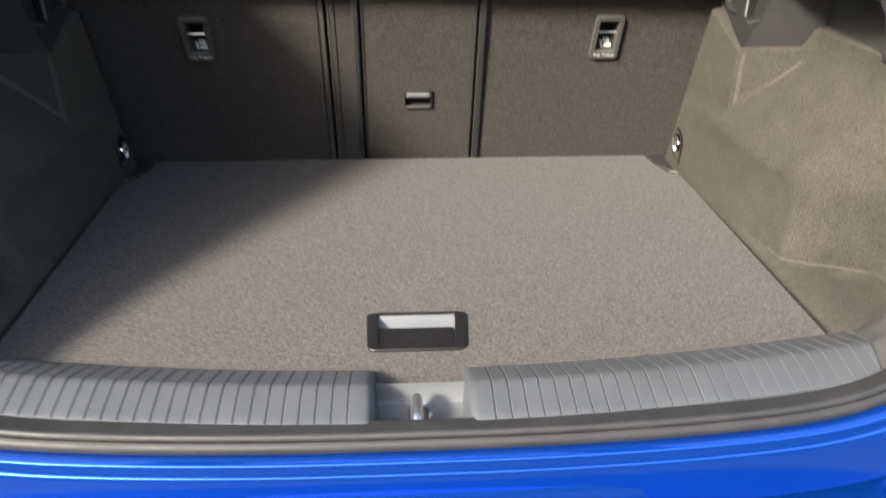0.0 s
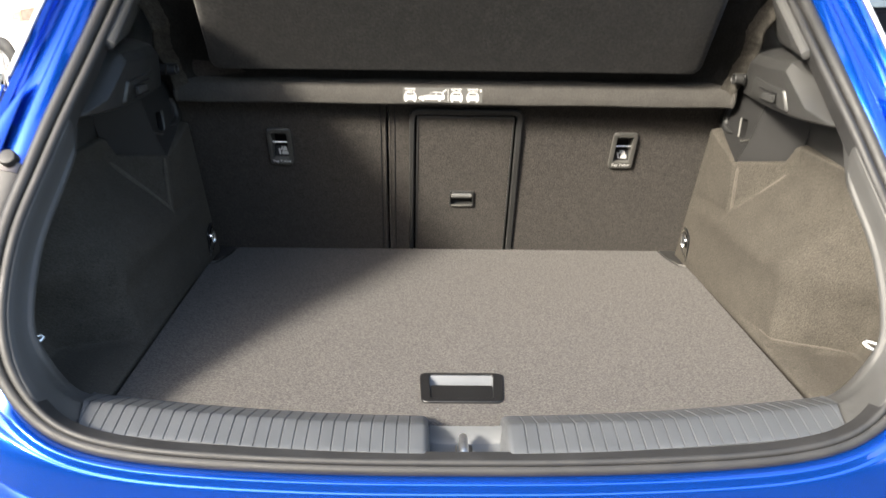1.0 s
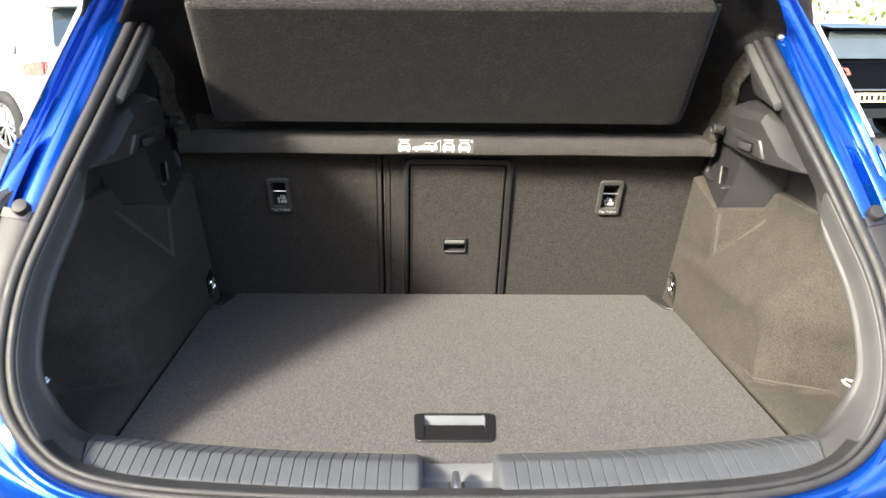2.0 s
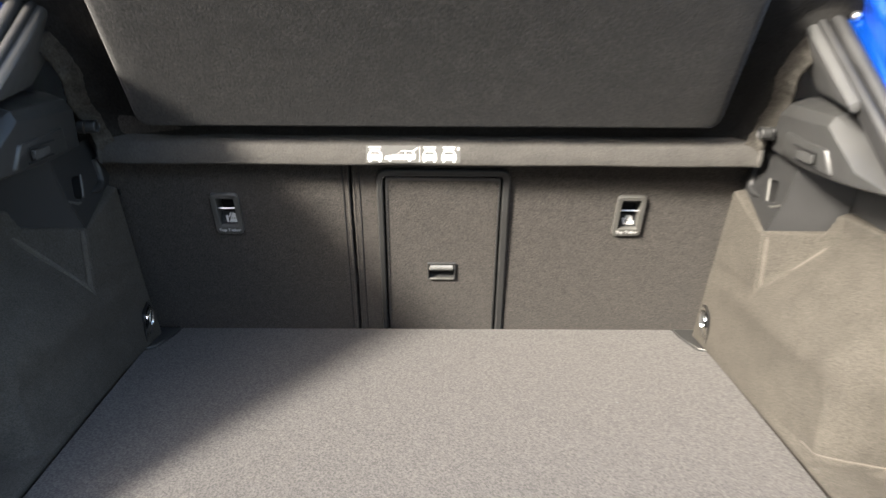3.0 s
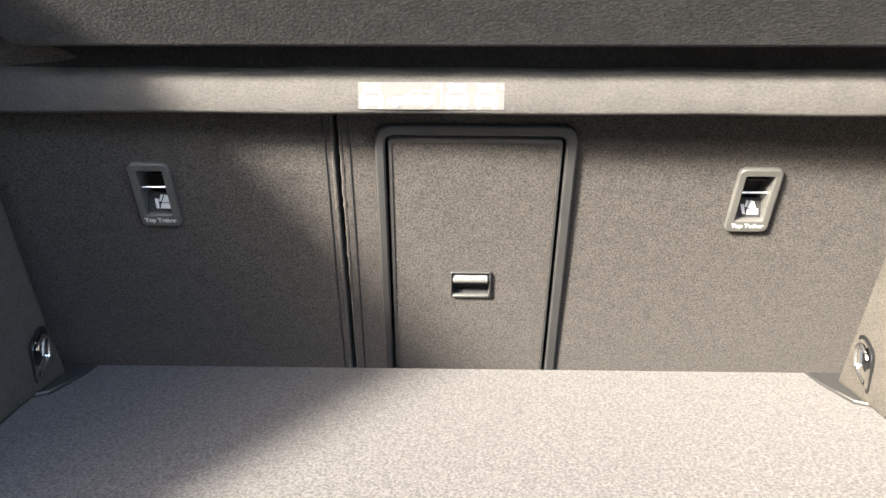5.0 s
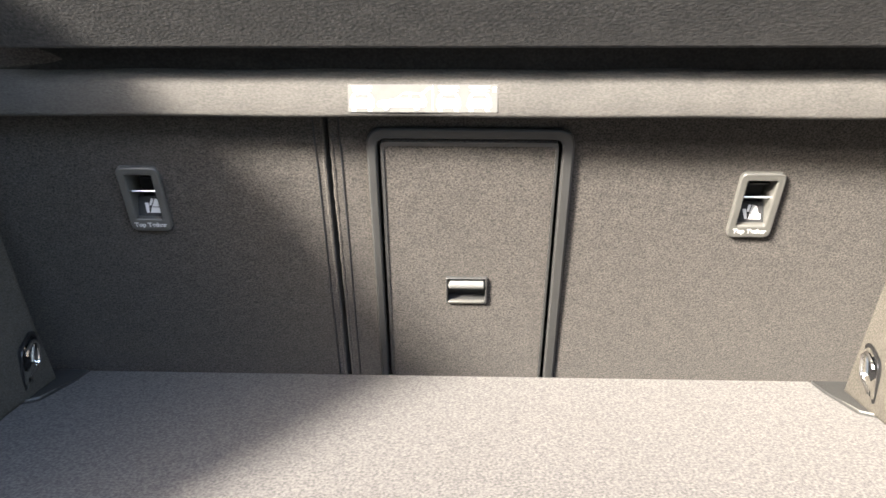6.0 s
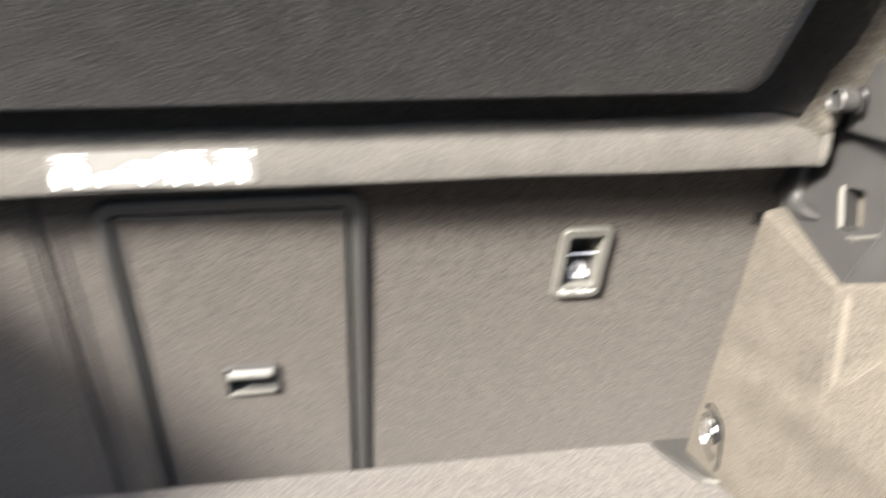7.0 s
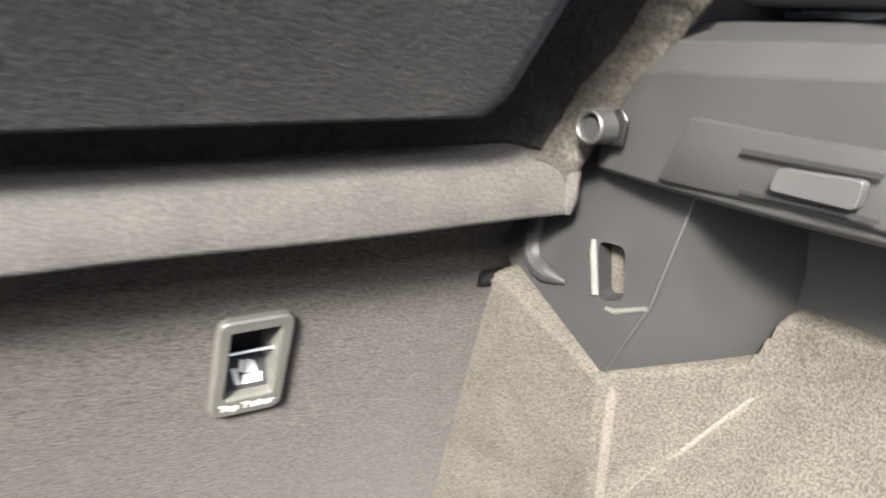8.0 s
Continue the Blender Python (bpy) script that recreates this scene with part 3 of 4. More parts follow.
    line = spline([(s * (trim_x(y, z) - 0.0005), y, z) for y, z in ((0.300, 0.985), (0.272, 0.955), (0.245, 0.930), (0.205, 0.915))], 14)
    carpart("seam", pipe(line, 0.0011, 6), BEZEL_PLASTIC, "pale seam at the trim's rear edge", parent=ob)
    return ob


for s in (-1, 1):
    side_trim(s)
    # plastic plate in the floor's corner
    poly = [(0.5045, 0.7005), (0.4845, 0.7125), (0.4685, 0.762), (0.4635, 0.798), (0.53, 0.798), (0.53, 0.7005)]
    carpart("corner_plate", prism(poly, -0.008, lambda u, v, w, s=s: (s * u, v, 0.7215 - 0.02 * max(0, v - 0.72) + w)), DARK_PLASTIC, "grey plastic plate in the floor's corner", bevel=0.001)
    rim = [(s * u, v, 0.7222 - 0.02 * max(0, v - 0.72)) for u, v in ((0.5045, 0.7003), (0.4843, 0.7123), (0.476, 0.738))]
    carpart("plate_edge", pipe(rim, [0.0016, 0.0016, 0.0006], 8), BEZEL_PLASTIC, "pale front edge of the corner plate")


def plate(outline, holes, thick, place):
    """A flat plate with holes, its face at w = 0."""
    bm = bmesh.new()
    edges = []
    for loop in [outline] + holes:
        vs = [bm.verts.new((a, b, 0)) for a, b in loop]
        edges += [bm.edges.new((vs[i], vs[(i + 1) % len(vs)])) for i in range(len(vs))]
    bmesh.ops.triangle_fill(bm, use_beauty=True, use_dissolve=False, edges=edges, normal=(0, 0, 1))
    bm.verts.index_update()
    n = len(bm.verts)
    v2 = [(q.co.x, q.co.y) for q in bm.verts]
    f = [tuple(q.index for q in face.verts) for face in bm.faces]
    rim = [(e.verts[0].index, e.verts[1].index) for e in bm.edges if len(e.link_faces) == 1]
    bm.free()
    v = [place(a, b, 0) for a, b in v2] + [place(a, b, -thick) for a, b in v2]
    return v, f + [tuple(i + n for i in face)[::-1] for face in f] + [(a, b, b + n, a + n) for a, b in rim]


# ---- plastic brackets at the shelf's hinge ----
def lower_bracket(s):
    A, B, R = Vector((0.526, 0.704, 1.016)), Vector((0.527, 0.611, 0.966)), Vector((0.557, 0.578, 1.094))
    n = (B - A).cross(R - A)

    def on_front(y, z):
        return Vector((A.x - (n.y * (y - A.y) + n.z * (z - A.z)) / n.x, y, z))
    S = on_front(0.588, 1.024)
    front = [(0.704, 1.016), (0.611, 0.966), (0.588, 1.024), (0.578, 1.094), (0.715, 1.10), (0.735, 1.05)]
    slot = rounded([(0.625, 1.016), (0.607, 1.022), (0.616, 1.053), (0.637, 1.052)], 0.006, 4)
    mesh = plate(front, [slot], 0.0, lambda u, v, w: on_front(u, v))
    half_faces = [f for f in mesh[1] if len(set(f)) == len(f) and max(f) < len(mesh[0]) // 2]
    v = mesh[0][:len(mesh[0]) // 2]
    # the outer face, rounded at its lower corner
    C0, C1 = Vector((0.604, 0.566, 0.977)), Vector((0.623, 0.549, 1.017))
    side = [B] + [C0 * (1 - t) ** 2 + Vector((0.621, 0.556, 0.982)) * 2 * t * (1 - t) + C1 * t * t for t in np.linspace(0, 1, 7)] + [Vector((0.642, 0.549, 1.10)), R, S]
    rim = [q + Vector((0.012, 0.02, 0.004)) for q in side]
    k = len(v)
    v = v + side + rim
    f = half_faces + [tuple(range(k, k + len(side)))] + [(k + i, k + i + 1, k + len(side) + i + 1, k + len(side) + i) for i in range(len(side) - 3)]
    flip = lambda q: (s * q[0], q[1], q[2])
    ob = carpart("lower_bracket", ([flip(q) for q in v], f), BRACKET_PLASTIC, "black plastic bracket with a slot", smooth=22)
    well = [on_front(u, w) for u, w in slot]
    deep = [q + Vector((0.02, 0.008, 0.0)) for q in well]
    carpart("slot_wall", loft([[flip(q) for q in well], [flip(q) for q in deep]], True), BRACKET_PLASTIC, "", parent=ob)
    carpart("slot_back", prism([(0.60, 1.005), (0.65, 1.005), (0.65, 1.06), (0.60, 1.06)], 0.001, lambda u, w, q: flip(on_front(u, w) + Vector((0.018 + q, 0.007, 0)))), TRIM_CARPET, "carpet behind the slot", parent=ob)
    bar = [on_front(0.6405, 1.052), on_front(0.6385, 1.045), on_front(0.6285, 1.019)]
    carpart("slot_lip", pipe([flip(q + Vector((-0.0005, 0, 0))) for q in bar], [0.0018, 0.0026, 0.0026], 8), BEZEL_PLASTIC, "pale worn lip of the slot", parent=ob)
    foot = [on_front(0.618, 1.0135), on_front(0.611, 1.0135), on_front(0.589, 1.0225)]
    carpart("slot_lip", pipe([flip(q + Vector((-0.0005, 0, 0))) for q in foot], [0.0016, 0.0022, 0.0016], 8), BEZEL_PLASTIC, "pale worn lip of the slot", parent=ob)
    ridge = [B.lerp(S, 0.02), B.lerp(S, 0.5), S, S.lerp(R, 0.5), R]
    carpart("ridge", pipe([flip(q + Vector((0.0012, 0.0008, 0))) for q in ridge], 0.0018, 8), BRACKET_PLASTIC, "", parent=ob)
    hook = spline([on_front(0.690, 1.066), on_front(0.6905, 1.040), on_front(0.686, 1.028), on_front(0.674, 1.0215), on_front(0.654, 1.0195)], 16)
    carpart("hinge_post", pipe([flip(q) for q in hook], [0.0075] * 12 + [0.0065, 0.005, 0.0035, 0.002], 10), BRACKET_PLASTIC, "", parent=ob)


def upper_bracket(s):
    st = [(0.648, [(0.62, 1.094), (0.553, 1.096), (0.543, 1.101), (0.538, 1.150), (0.546, 1.168), (0.566, 1.179), (0.635, 1.186)]),
          (0.640, [(0.62, 1.094), (0.546, 1.095), (0.534, 1.100), (0.527, 1.156), (0.535, 1.174), (0.558, 1.184), (0.635, 1.190)]),
          (0.58, [(0.62, 1.094), (0.541, 1.095), (0.529, 1.100), (0.520, 1.162), (0.527, 1.178), (0.550, 1.188), (0.635, 1.193)]),
          (0.50, [(0.62, 1.095), (0.538, 1.096), (0.525, 1.101), (0.5155, 1.166), (0.523, 1.181), (0.546, 1.190), (0.635, 1.194)]),
          (0.44, [(0.62, 1.096), (0.540, 1.097), (0.528, 1.102), (0.518, 1.170), (0.526, 1.183), (0.548, 1.190), (0.635, 1.195)]),
          (0.41, [(0.618, 1.098), (0.542, 1.099), (0.530, 1.104), (0.522, 1.150), (0.542, 1.166), (0.575, 1.177), (0.615, 1.185)]),
          (0.375, [(0.615, 1.101), (0.545, 1.102), (0.534, 1.106), (0.529, 1.124), (0.561, 1.148), (0.590, 1.160), (0.615, 1.168)]),
          (0.335, [(0.615, 1.104), (0.553, 1.105), (0.545, 1.108), (0.546, 1.113), (0.570, 1.130), (0.592, 1.140), (0.615, 1.146)]),
          (0.295, [(0.615, 1.107), (0.567, 1.108), (0.562, 1.110), (0.563, 1.112), (0.575, 1.116), (0.592, 1.120), (0.615, 1.124)])]
    ob = carpart("upper_bracket", loft([[(s * x, y - 0.36 * (z - 1.094) * smoothstep((y - 0.56) / 0.08), z) for x, z in prof] for y, prof in st], caps=True), SHELL_PLASTIC, "dark grey plastic shelf bracket", smooth=18, bevel=0.0025)
    face = lambda y, z: float(np.interp(y, [0.40, 0.44, 0.50, 0.58], [0.530, 0.528, 0.525, 0.529])) - (z - 1.101) * 0.146
    plan = rounded([(0.584, 1.1035), (0.560, 1.1415), (0.437, 1.1405), (0.424, 1.107)], 0.004, 3)
    mid = Vector((0.505, 1.122))
    steps = [[mid + (Vector(p) - mid) * k for p in plan] for k in (1.0, 0.985, 0.95, 0.93)]
    raised = [[(s * (face(p.x, p.y) - lift), p.x, p.y) for p in ps] for ps, lift in zip(steps, (-0.003, 0.0005, 0.0040, 0.0045))]
    rv, rf = loft(raised, True)
    rf.append(tuple(range(3 * len(plan), 4 * len(plan))))
    carpart("raised_face", (rv, rf), SHELL_PLASTIC, "raised field round the lever", parent=ob, smooth=40)
    place = lambda u, v, w: (s * (0.5187 - 0.146 * (v - 0.0) - w), 0.503 - u, 1.113 + v)
    hv = prism(rounded([(0.0, 0.002), (0.042, 0.002), (0.045, 0.0155), (0.004, 0.0135)], 0.003, 3), 0.0055, place)
    carpart("lever", hv, TRIM_PLASTIC, "lighter grey release lever", parent=ob, bevel=0.002)
    # Near-black strips on the closed face paint the shade round the lever.
    for v in (-0.003, 0.0165):
        gap = [(-0.019, v), (0.05, v + 0.001), (0.05, v + 0.0028), (-0.019, v + 0.0018)]
        carpart("lever_gap", prism(gap, 0.0012, place), SHADE_BLACK, "", parent=ob, smooth=0)


for s in (-1, 1):
    lower_bracket(s)
    upper_bracket(s)
    wall = loft([[(s * (0.634 - 0.01 * (z - 1.01)), y, z) for z in (1.010, 1.025, 1.06, 1.11)] for y in (0.31, 0.36, 0.4, 0.58, 0.62)])
    carpart("side_panel", wall, SHELL_PLASTIC, "dark plastic side panel under the bracket", solid=0.004)


# ---- floor board with its handle ----
board = thing("boot_floor", "grey-brown carpeted luggage floor board with a handle", "floor board", (0, 0.4, 0.70))


def boardpart(name, mesh, mat, label="", parent=None, **more):
    ob = make(name, *mesh, mat, parent or board, label, **more)
    if not parent:
        ob.matrix_parent_inverse = Matrix.Translation((0, -0.4, -0.70))
    return ob


def mirror_x(pts):
    return pts + [(-x, y) for x, y in pts[::-1]]


outline = [(0.5295, 0.104), (0.5235, 0.21), (0.5005, 0.698), (0.481, 0.7095), (0.4645, 0.761), (0.4595, 0.795), (-0.4595, 0.795), (-0.4645, 0.761), (-0.481, 0.7095),
           (-0.5005, 0.698), (-0.506, 0.21), (-0.507, 0.104)]
cup_out = rounded([(-0.054, 0.178), (0.067, 0.178), (0.0725, 0.2605), (-0.0575, 0.2605)], 0.011, 5)
cup_in = rounded([(-0.040, 0.1885), (0.053, 0.1885), (0.0575, 0.2545), (-0.0425, 0.2545)], 0.005, 5)
hole_out = rounded([(-0.051, 0.181), (0.064, 0.181), (0.0695, 0.2575), (-0.0545, 0.2575)], 0.009, 5)
on_floor = lambda u, v, w: (u, v, 0.72 + w)
boardpart("carpet", plate(outline, [hole_out], 0.018, on_floor), FLOOR_CARPET, smooth=0)
cup = boardpart("handle_cup", ring(cup_out, cup_in, 0.0035, on_floor, 0.012), BLACK_PLASTIC, "glossy black plastic handle cup", bevel=0.0012)
scoop = []
for k in np.linspace(0, 1, 9):
    y = 0.2255 + 0.029 * k
    scoop.append([(x, y, 0.7055 + 0.0165 * k * k) for x in (-0.0422, -0.02, 0.01, 0.04, 0.0572)])
boardpart("finger_scoop", loft(scoop), GREY_PLASTIC, "pale grey finger scoop", cup)
boardpart("cup_floor", box(-0.045, 0.06, 0.183, 0.258, 0.7025, 0.705), BLACK_PLASTIC, "", cup)
flap = [(-0.0395, 0.189), (0.0525, 0.189), (0.0545, 0.2275), (-0.041, 0.2275)]
boardpart("flap", prism(rounded(flap, 0.003, 3), -0.006, lambda u, v, w: (u, v, 0.7212 + w)), BLACK_PLASTIC, "glossy black flap", cup, bevel=0.0012)

# ---- seat backs ----
NORM = Vector((0, -1, -0.415)).normalized()


def on_seat(u, v, w):
    return (u, seat_y(v) + NORM.y * w, v + NORM.z * w)


def on_hatch(u, v, w):
    """The hatch leans a little more than the seat back."""
    return (u, 0.7945 - 0.425 * (v - 0.848) - 0.920 * w, v - 0.391 * w)


def tether(parent, x0, z0, w, into):
    """Bezel with a deep opening, a steel bar, a pale pictogram and its caption. x0, z0: its lower outer corner."""
    h = 0.081
    at = lambda u, v, q: on_seat(x0 + u, z0 + v, q)
    out = rounded([(0, 0), (w, 0), (w, h), (0, h)], 0.008, 5)
    inn = rounded([(0.0085, 0.0155), (w - 0.0085, 0.0155), (w - 0.0085, h - 0.009), (0.0085, h - 0.009)], 0.002, 5)
    bez = into("tether_bezel", ring(out, inn, 0.006, at, 0.03), BEZEL_PLASTIC, "grey plastic anchor bezel", parent, bevel=0.0015)
    into("cavity", prism([(0.008, 0.015), (w - 0.008, 0.015), (w - 0.008, h - 0.0085), (0.008, h - 0.0085)], 0.003, lambda u, v, q: at(u, v, -0.031 + q)), SHADE_BLACK, "", bez)
    into("anchor_bar", pipe([at(0.0075, 0.0465, -0.004), at(w - 0.0075, 0.0465, -0.004)], 0.0013, 8), STEEL, "bright steel anchor bar", bez)
    into("cross_rib", prism([(0.018, 0.0585), (w - 0.009, 0.0585), (w - 0.009, 0.060), (0.018, 0.060)], 0.006, lambda u, v, q: at(u, v, -0.016 + q)), BLACK_PLASTIC, "", bez)
    slope = lambda u, v, q: at(u, v, -0.014 + (0.033 - v) * 0.75 + q)
    into("tab", prism([(0.009, 0.016), (w - 0.009, 0.016), (w - 0.009, 0.033), (0.009, 0.033)], -0.002, slope), SHADE_BLACK, "", bez)
    marks = []
    for pts in ([(0.019, 0.019), (0.022, 0.019), (0.0205, 0.0275), (0.0165, 0.0275)], [(0.0235, 0.019), (0.037, 0.019), (0.037, 0.0235), (0.0245, 0.0235)],
                [(0.025, 0.0245), (0.0345, 0.0245), (0.033, 0.030), (0.028, 0.0315)], [(0.0215, 0.0255), (0.024, 0.0255), (0.0265, 0.031), (0.0235, 0.0315)]):
        marks.append(prism(pts, 0.0008, slope))
    into("pictogram", joined(*marks), WHITE_PRINT, "white printed pictogram", bez, smooth=0)
    cu = bpy.data.curves.new("caption", "FONT")
    cu.body, cu.size, cu.align_x, cu.extrude, cu.offset = "Top Tether", 0.0080, "CENTER", 0.0002, 0.00022
    cu.materials.append(WHITE_PRINT)
    cap = new("caption", cu)
    cap.parent = bez
    xa, ya = Vector((1, 0, 0)), Vector((0, -0.415, 1)).normalized()
    m = Matrix((xa, ya, xa.cross(ya))).transposed().to_4x4()
    m.translation = Vector(at(w / 2, 0.0065, 0.0064))
    cap.matrix_basis = m
    cap["label"] = "white caption"


def seatpart_of(root, at):
    def into(name, mesh, mat, label="", parent=None, **more):
        ob = make(name, *mesh, mat, parent or root, label, **more)
        if not parent:
            ob.matrix_parent_inverse = Matrix.Translation([-a for a in at])
        return ob
    return into


def hole_rect(x0, x1, z0, z1):
    return [(x0, z0), (x1, z0), (x1, z1), (x0, z1)]


def seam_line(into, edge, side, inset):
    """A turned carpet edge with loose pile, and the stitched line beside it. edge(z): the panel's edge."""
    rng = random.Random(11 + side)
    zs = np.linspace(0.655, 1.13, 80)
    roll = [on_seat(edge(z) + rng.uniform(-0.0004, 0.0004), z, -0.0012 + rng.uniform(-0.0004, 0.0004)) for z in zs]
    into("turned_edge", pipe(roll, [0.0022 + rng.uniform(-0.0003, 0.0004) for z in zs], 7), SEAT_CARPET, "turned carpet edge with loose pile")
    line = loft([[on_seat(edge(z) + inset + d, z, w) for d, w in ((-0.0011, 0.0004), (-0.0005, 0.0011), (0.0005, 0.0011), (0.0011, 0.0004))] for z in zs])
    into("stitched_line", line, SHADE_BLACK, "dark stitched line")


# narrow backrest
at_n = (-0.35, 0.9, 0.66)
narrow = thing("seat_backrest", "narrow folding rear seat backrest with dark carpet backing", "seat back", at_n, "rear seat backs")
into_n = seatpart_of(narrow, at_n)
out = rounded([(-0.572, 0.64), (-0.1366, 0.64), (-0.1300, 1.15), (-0.572, 1.15)], 0.02, 4)
panel = into_n("backing", plate(out, [hole_rect(-0.3632, -0.3277, 0.9345, 0.9920)], 0.09, on_seat), SEAT_CARPET, smooth=0, bevel=0.006, segments=3)
tether(None, -0.3692, 0.9195, 0.0475, into_n)
seam_line(into_n, lambda z: -0.1366 + 0.0129 * (z - 0.64) - 0.0012, 1, -0.0085)
# wide backrest with the loading hatch
at_w = (0.22, 0.9, 0.66)
wide = thing("seat_backrest", "wide folding rear seat backrest with carpet backing and loading hatch", "seat back", at_w, "rear seat backs")
into_w = seatpart_of(wide, at_w)
out = rounded([(-0.1297, 0.64), (0.572, 0.64), (0.572, 1.15), (-0.1228, 1.15)], 0.02, 4)
panel = into_w("backing", plate(out, [hole_rect(0.3310, 0.3685, 0.934, 0.991), hole_rect(-0.0815, 0.1345, 0.67, 1.0385)], 0.09, on_seat), SEAT_CARPET, smooth=0, bevel=0.006, segments=3)
tether(None, 0.3250, 0.9190, 0.0495, into_w)
seam_line(into_w, lambda z: -0.1297 + 0.0135 * (z - 0.64) + 0.0012, -1, 0.0095)
f_out = rounded([(-0.0885, 0.655), (0.1455, 0.655), (0.139, 1.0485), (-0.0845, 1.0485)], 0.02, 7)
f_in = rounded([(-0.0785, 0.668), (0.1315, 0.668), (0.1265, 1.0365), (-0.0735, 1.0365)], 0.011, 7)
into_w("hatch_frame", ring(f_out, f_in, 0.0045, on_hatch, 0.025), DARK_PLASTIC, "dark plastic hatch frame", bevel=0.0025)
# Added near-black sheet behind the door; it paints the gap's shade.
into_w("hatch_gap", prism(hole_rect(-0.08, 0.134, 0.66, 1.04), 0.003, lambda u, v, w: on_hatch(u, v, -0.03 + w)), SHADE_BLACK)
d_out = rounded([(-0.0745, 0.672), (0.1265, 0.672), (0.1225, 1.0325), (-0.0695, 1.0325)], 0.006, 5)
lx0, lx1, lz0, lz1 = 0.0, 0.051, 0.8180, 0.8570
door = into_w("hatch_door", plate(d_out, [rounded(hole_rect(lx0 + 0.001, lx1 - 0.001, lz0 + 0.001, lz1 - 0.001), 0.002, 5)], 0.02, lambda u, v, w: on_hatch(u, v, 0.002 + w)), SEAT_CARPET,
              "carpeted loading hatch door", smooth=0, bevel=0.003)
d_in = rounded([(-0.0715, 0.675), (0.1235, 0.675), (0.1195, 1.0285), (-0.0665, 1.0285)], 0.005, 5)
into_w("door_edge", ring(d_out, d_in, 0.0012, lambda u, v, w: on_hatch(u, v, 0.002 + w), 0.001), DARK_PLASTIC, "thin plastic edge", door)
l_out = rounded(hole_rect(lx0, lx1, lz0, lz1), 0.003, 5)
l_in = rounded(hole_rect(lx0 + 0.0022, lx1 - 0.0022, lz0 + 0.0035, lz1 - 0.002), 0.002, 5)
latch = into_w("hatch_latch", ring(l_out, l_in, 0.0035, lambda u, v, w: on_hatch(u, v, 0.002 + w), 0.012), DARK_PLASTIC, "dark latch with a pale grey bar", bevel=0.0008)
into_w("latch_bar", pipe([on_hatch(lx0 + 0.004, 0.8455, 0.0005), on_hatch(lx0 + 0.005, 0.8455, 0.001), on_hatch(lx1 - 0.005, 0.8455, 0.001), on_hatch(lx1 - 0.004, 0.8455, 0.0005)],
                         [0.004, 0.0068, 0.0068, 0.004], 12), SATIN_GREY, "pale satin latch bar", latch)
into_w("latch_cavity", prism(hole_rect(lx0, lx1, lz0, lz1), 0.002, lambda u, v, w: on_hatch(u, v, -0.013 + w)), DARK_PLASTIC, "", latch)
into_w("latch_lip", prism(hole_rect(lx0 + 0.003, lx1 - 0.003, lz0 + 0.001, lz0 + 0.0042), 0.0042, lambda u, v, w: on_hatch(u, v, 0.002 + w)), BEZEL_PLASTIC, "paler lower lip of the latch", latch, bevel=0.0008)
for s, into in ((-1, into_n), (1, into_w)):
    x0, x1 = sorted((s * 0.518, s * 0.549))
    slot = into("belt_slot", ring(rounded(hole_rect(x0, x1, 0.993, 1.007), 0.003, 3), rounded(hole_rect(x0 + 0.0015, x1 - 0.0015, 0.9945, 1.0055), 0.002, 3), 0.0015, on_seat, 0.001),
                BLACK_PLASTIC, "small black slot beside the backrest", None)
    # Near-black plate on the backing paints the slot's inner shade.
    into("slot_inside", prism(hole_rect(x0, x1, 0.993, 1.007), 0.0006, on_seat), SHADE_BLACK, "", slot)
    xm = s * 0.537
    into("release_tab", prism([(xm - 0.007, 0.996), (xm + 0.006, 0.996), (xm + 0.010, 1.0025), (xm - 0.002, 1.0055)], 0.003, on_seat), STEEL, "bright metal tab", slot)

# ---- parcel shelf, tilted up on its hinge ----
TILT = radians(65)
at_s = (0, 0.66, 1.064)
shelf = thing("parcel_shelf", "dark felt-covered parcel shelf tilted up over the luggage space", "parcel shelf", at_s)
into_s = seatpart_of(shelf, at_s)


def shelf_run(v):
    """The shelf's line, steep at the hinge and flat above it: forward and up offsets and the tilt at v."""
    tilt = lambda q: TILT - radians(19) * smoothstep((q - 0.012) / 0.04)
    n = 24
    y = z = 0.0
    for i in range(n):
        a = tilt((i + 0.5) * v / n)
        y, z = y - math.cos(a) * v / n, z + math.sin(a) * v / n
    return y, z, tilt(v)


def on_shelf(u, v, w):
    y, z, a = shelf_run(v)
    return (u, 0.662 - 0.03 * u + y - w * math.sin(a), 1.108 + 0.006 * u + z - w * math.cos(a))


half = [(0.523, -0.004), (0.5255, 0.031), (0.5227, 0.062), (0.519, 0.106), (0.5165, 0.16), (0.5215, 0.199), (0.525, 0.224), (0.531, 0.24), (0.544, 0.254), (0.552, 0.266), (0.549, 0.281), (0.539, 0.296),
        (0.522, 0.3245), (0.497, 0.353), (0.458, 0.372)]
half = [(p.x, p.y) for p in spline([(x, v, 0) for x, v in half], 60)]
edge_v = [p[1] for p in half]


def edge_u(v):
    return float(np.interp(v, edge_v, [p[0] for p in half]))


def trough(u, v):
    """How deep the board sinks between its rim and the raised panel."""
    return -0.014 * smoothstep((v + 0.030) / 0.038) * smoothstep((edge_u(v) - 0.012 - abs(u)) / 0.034)


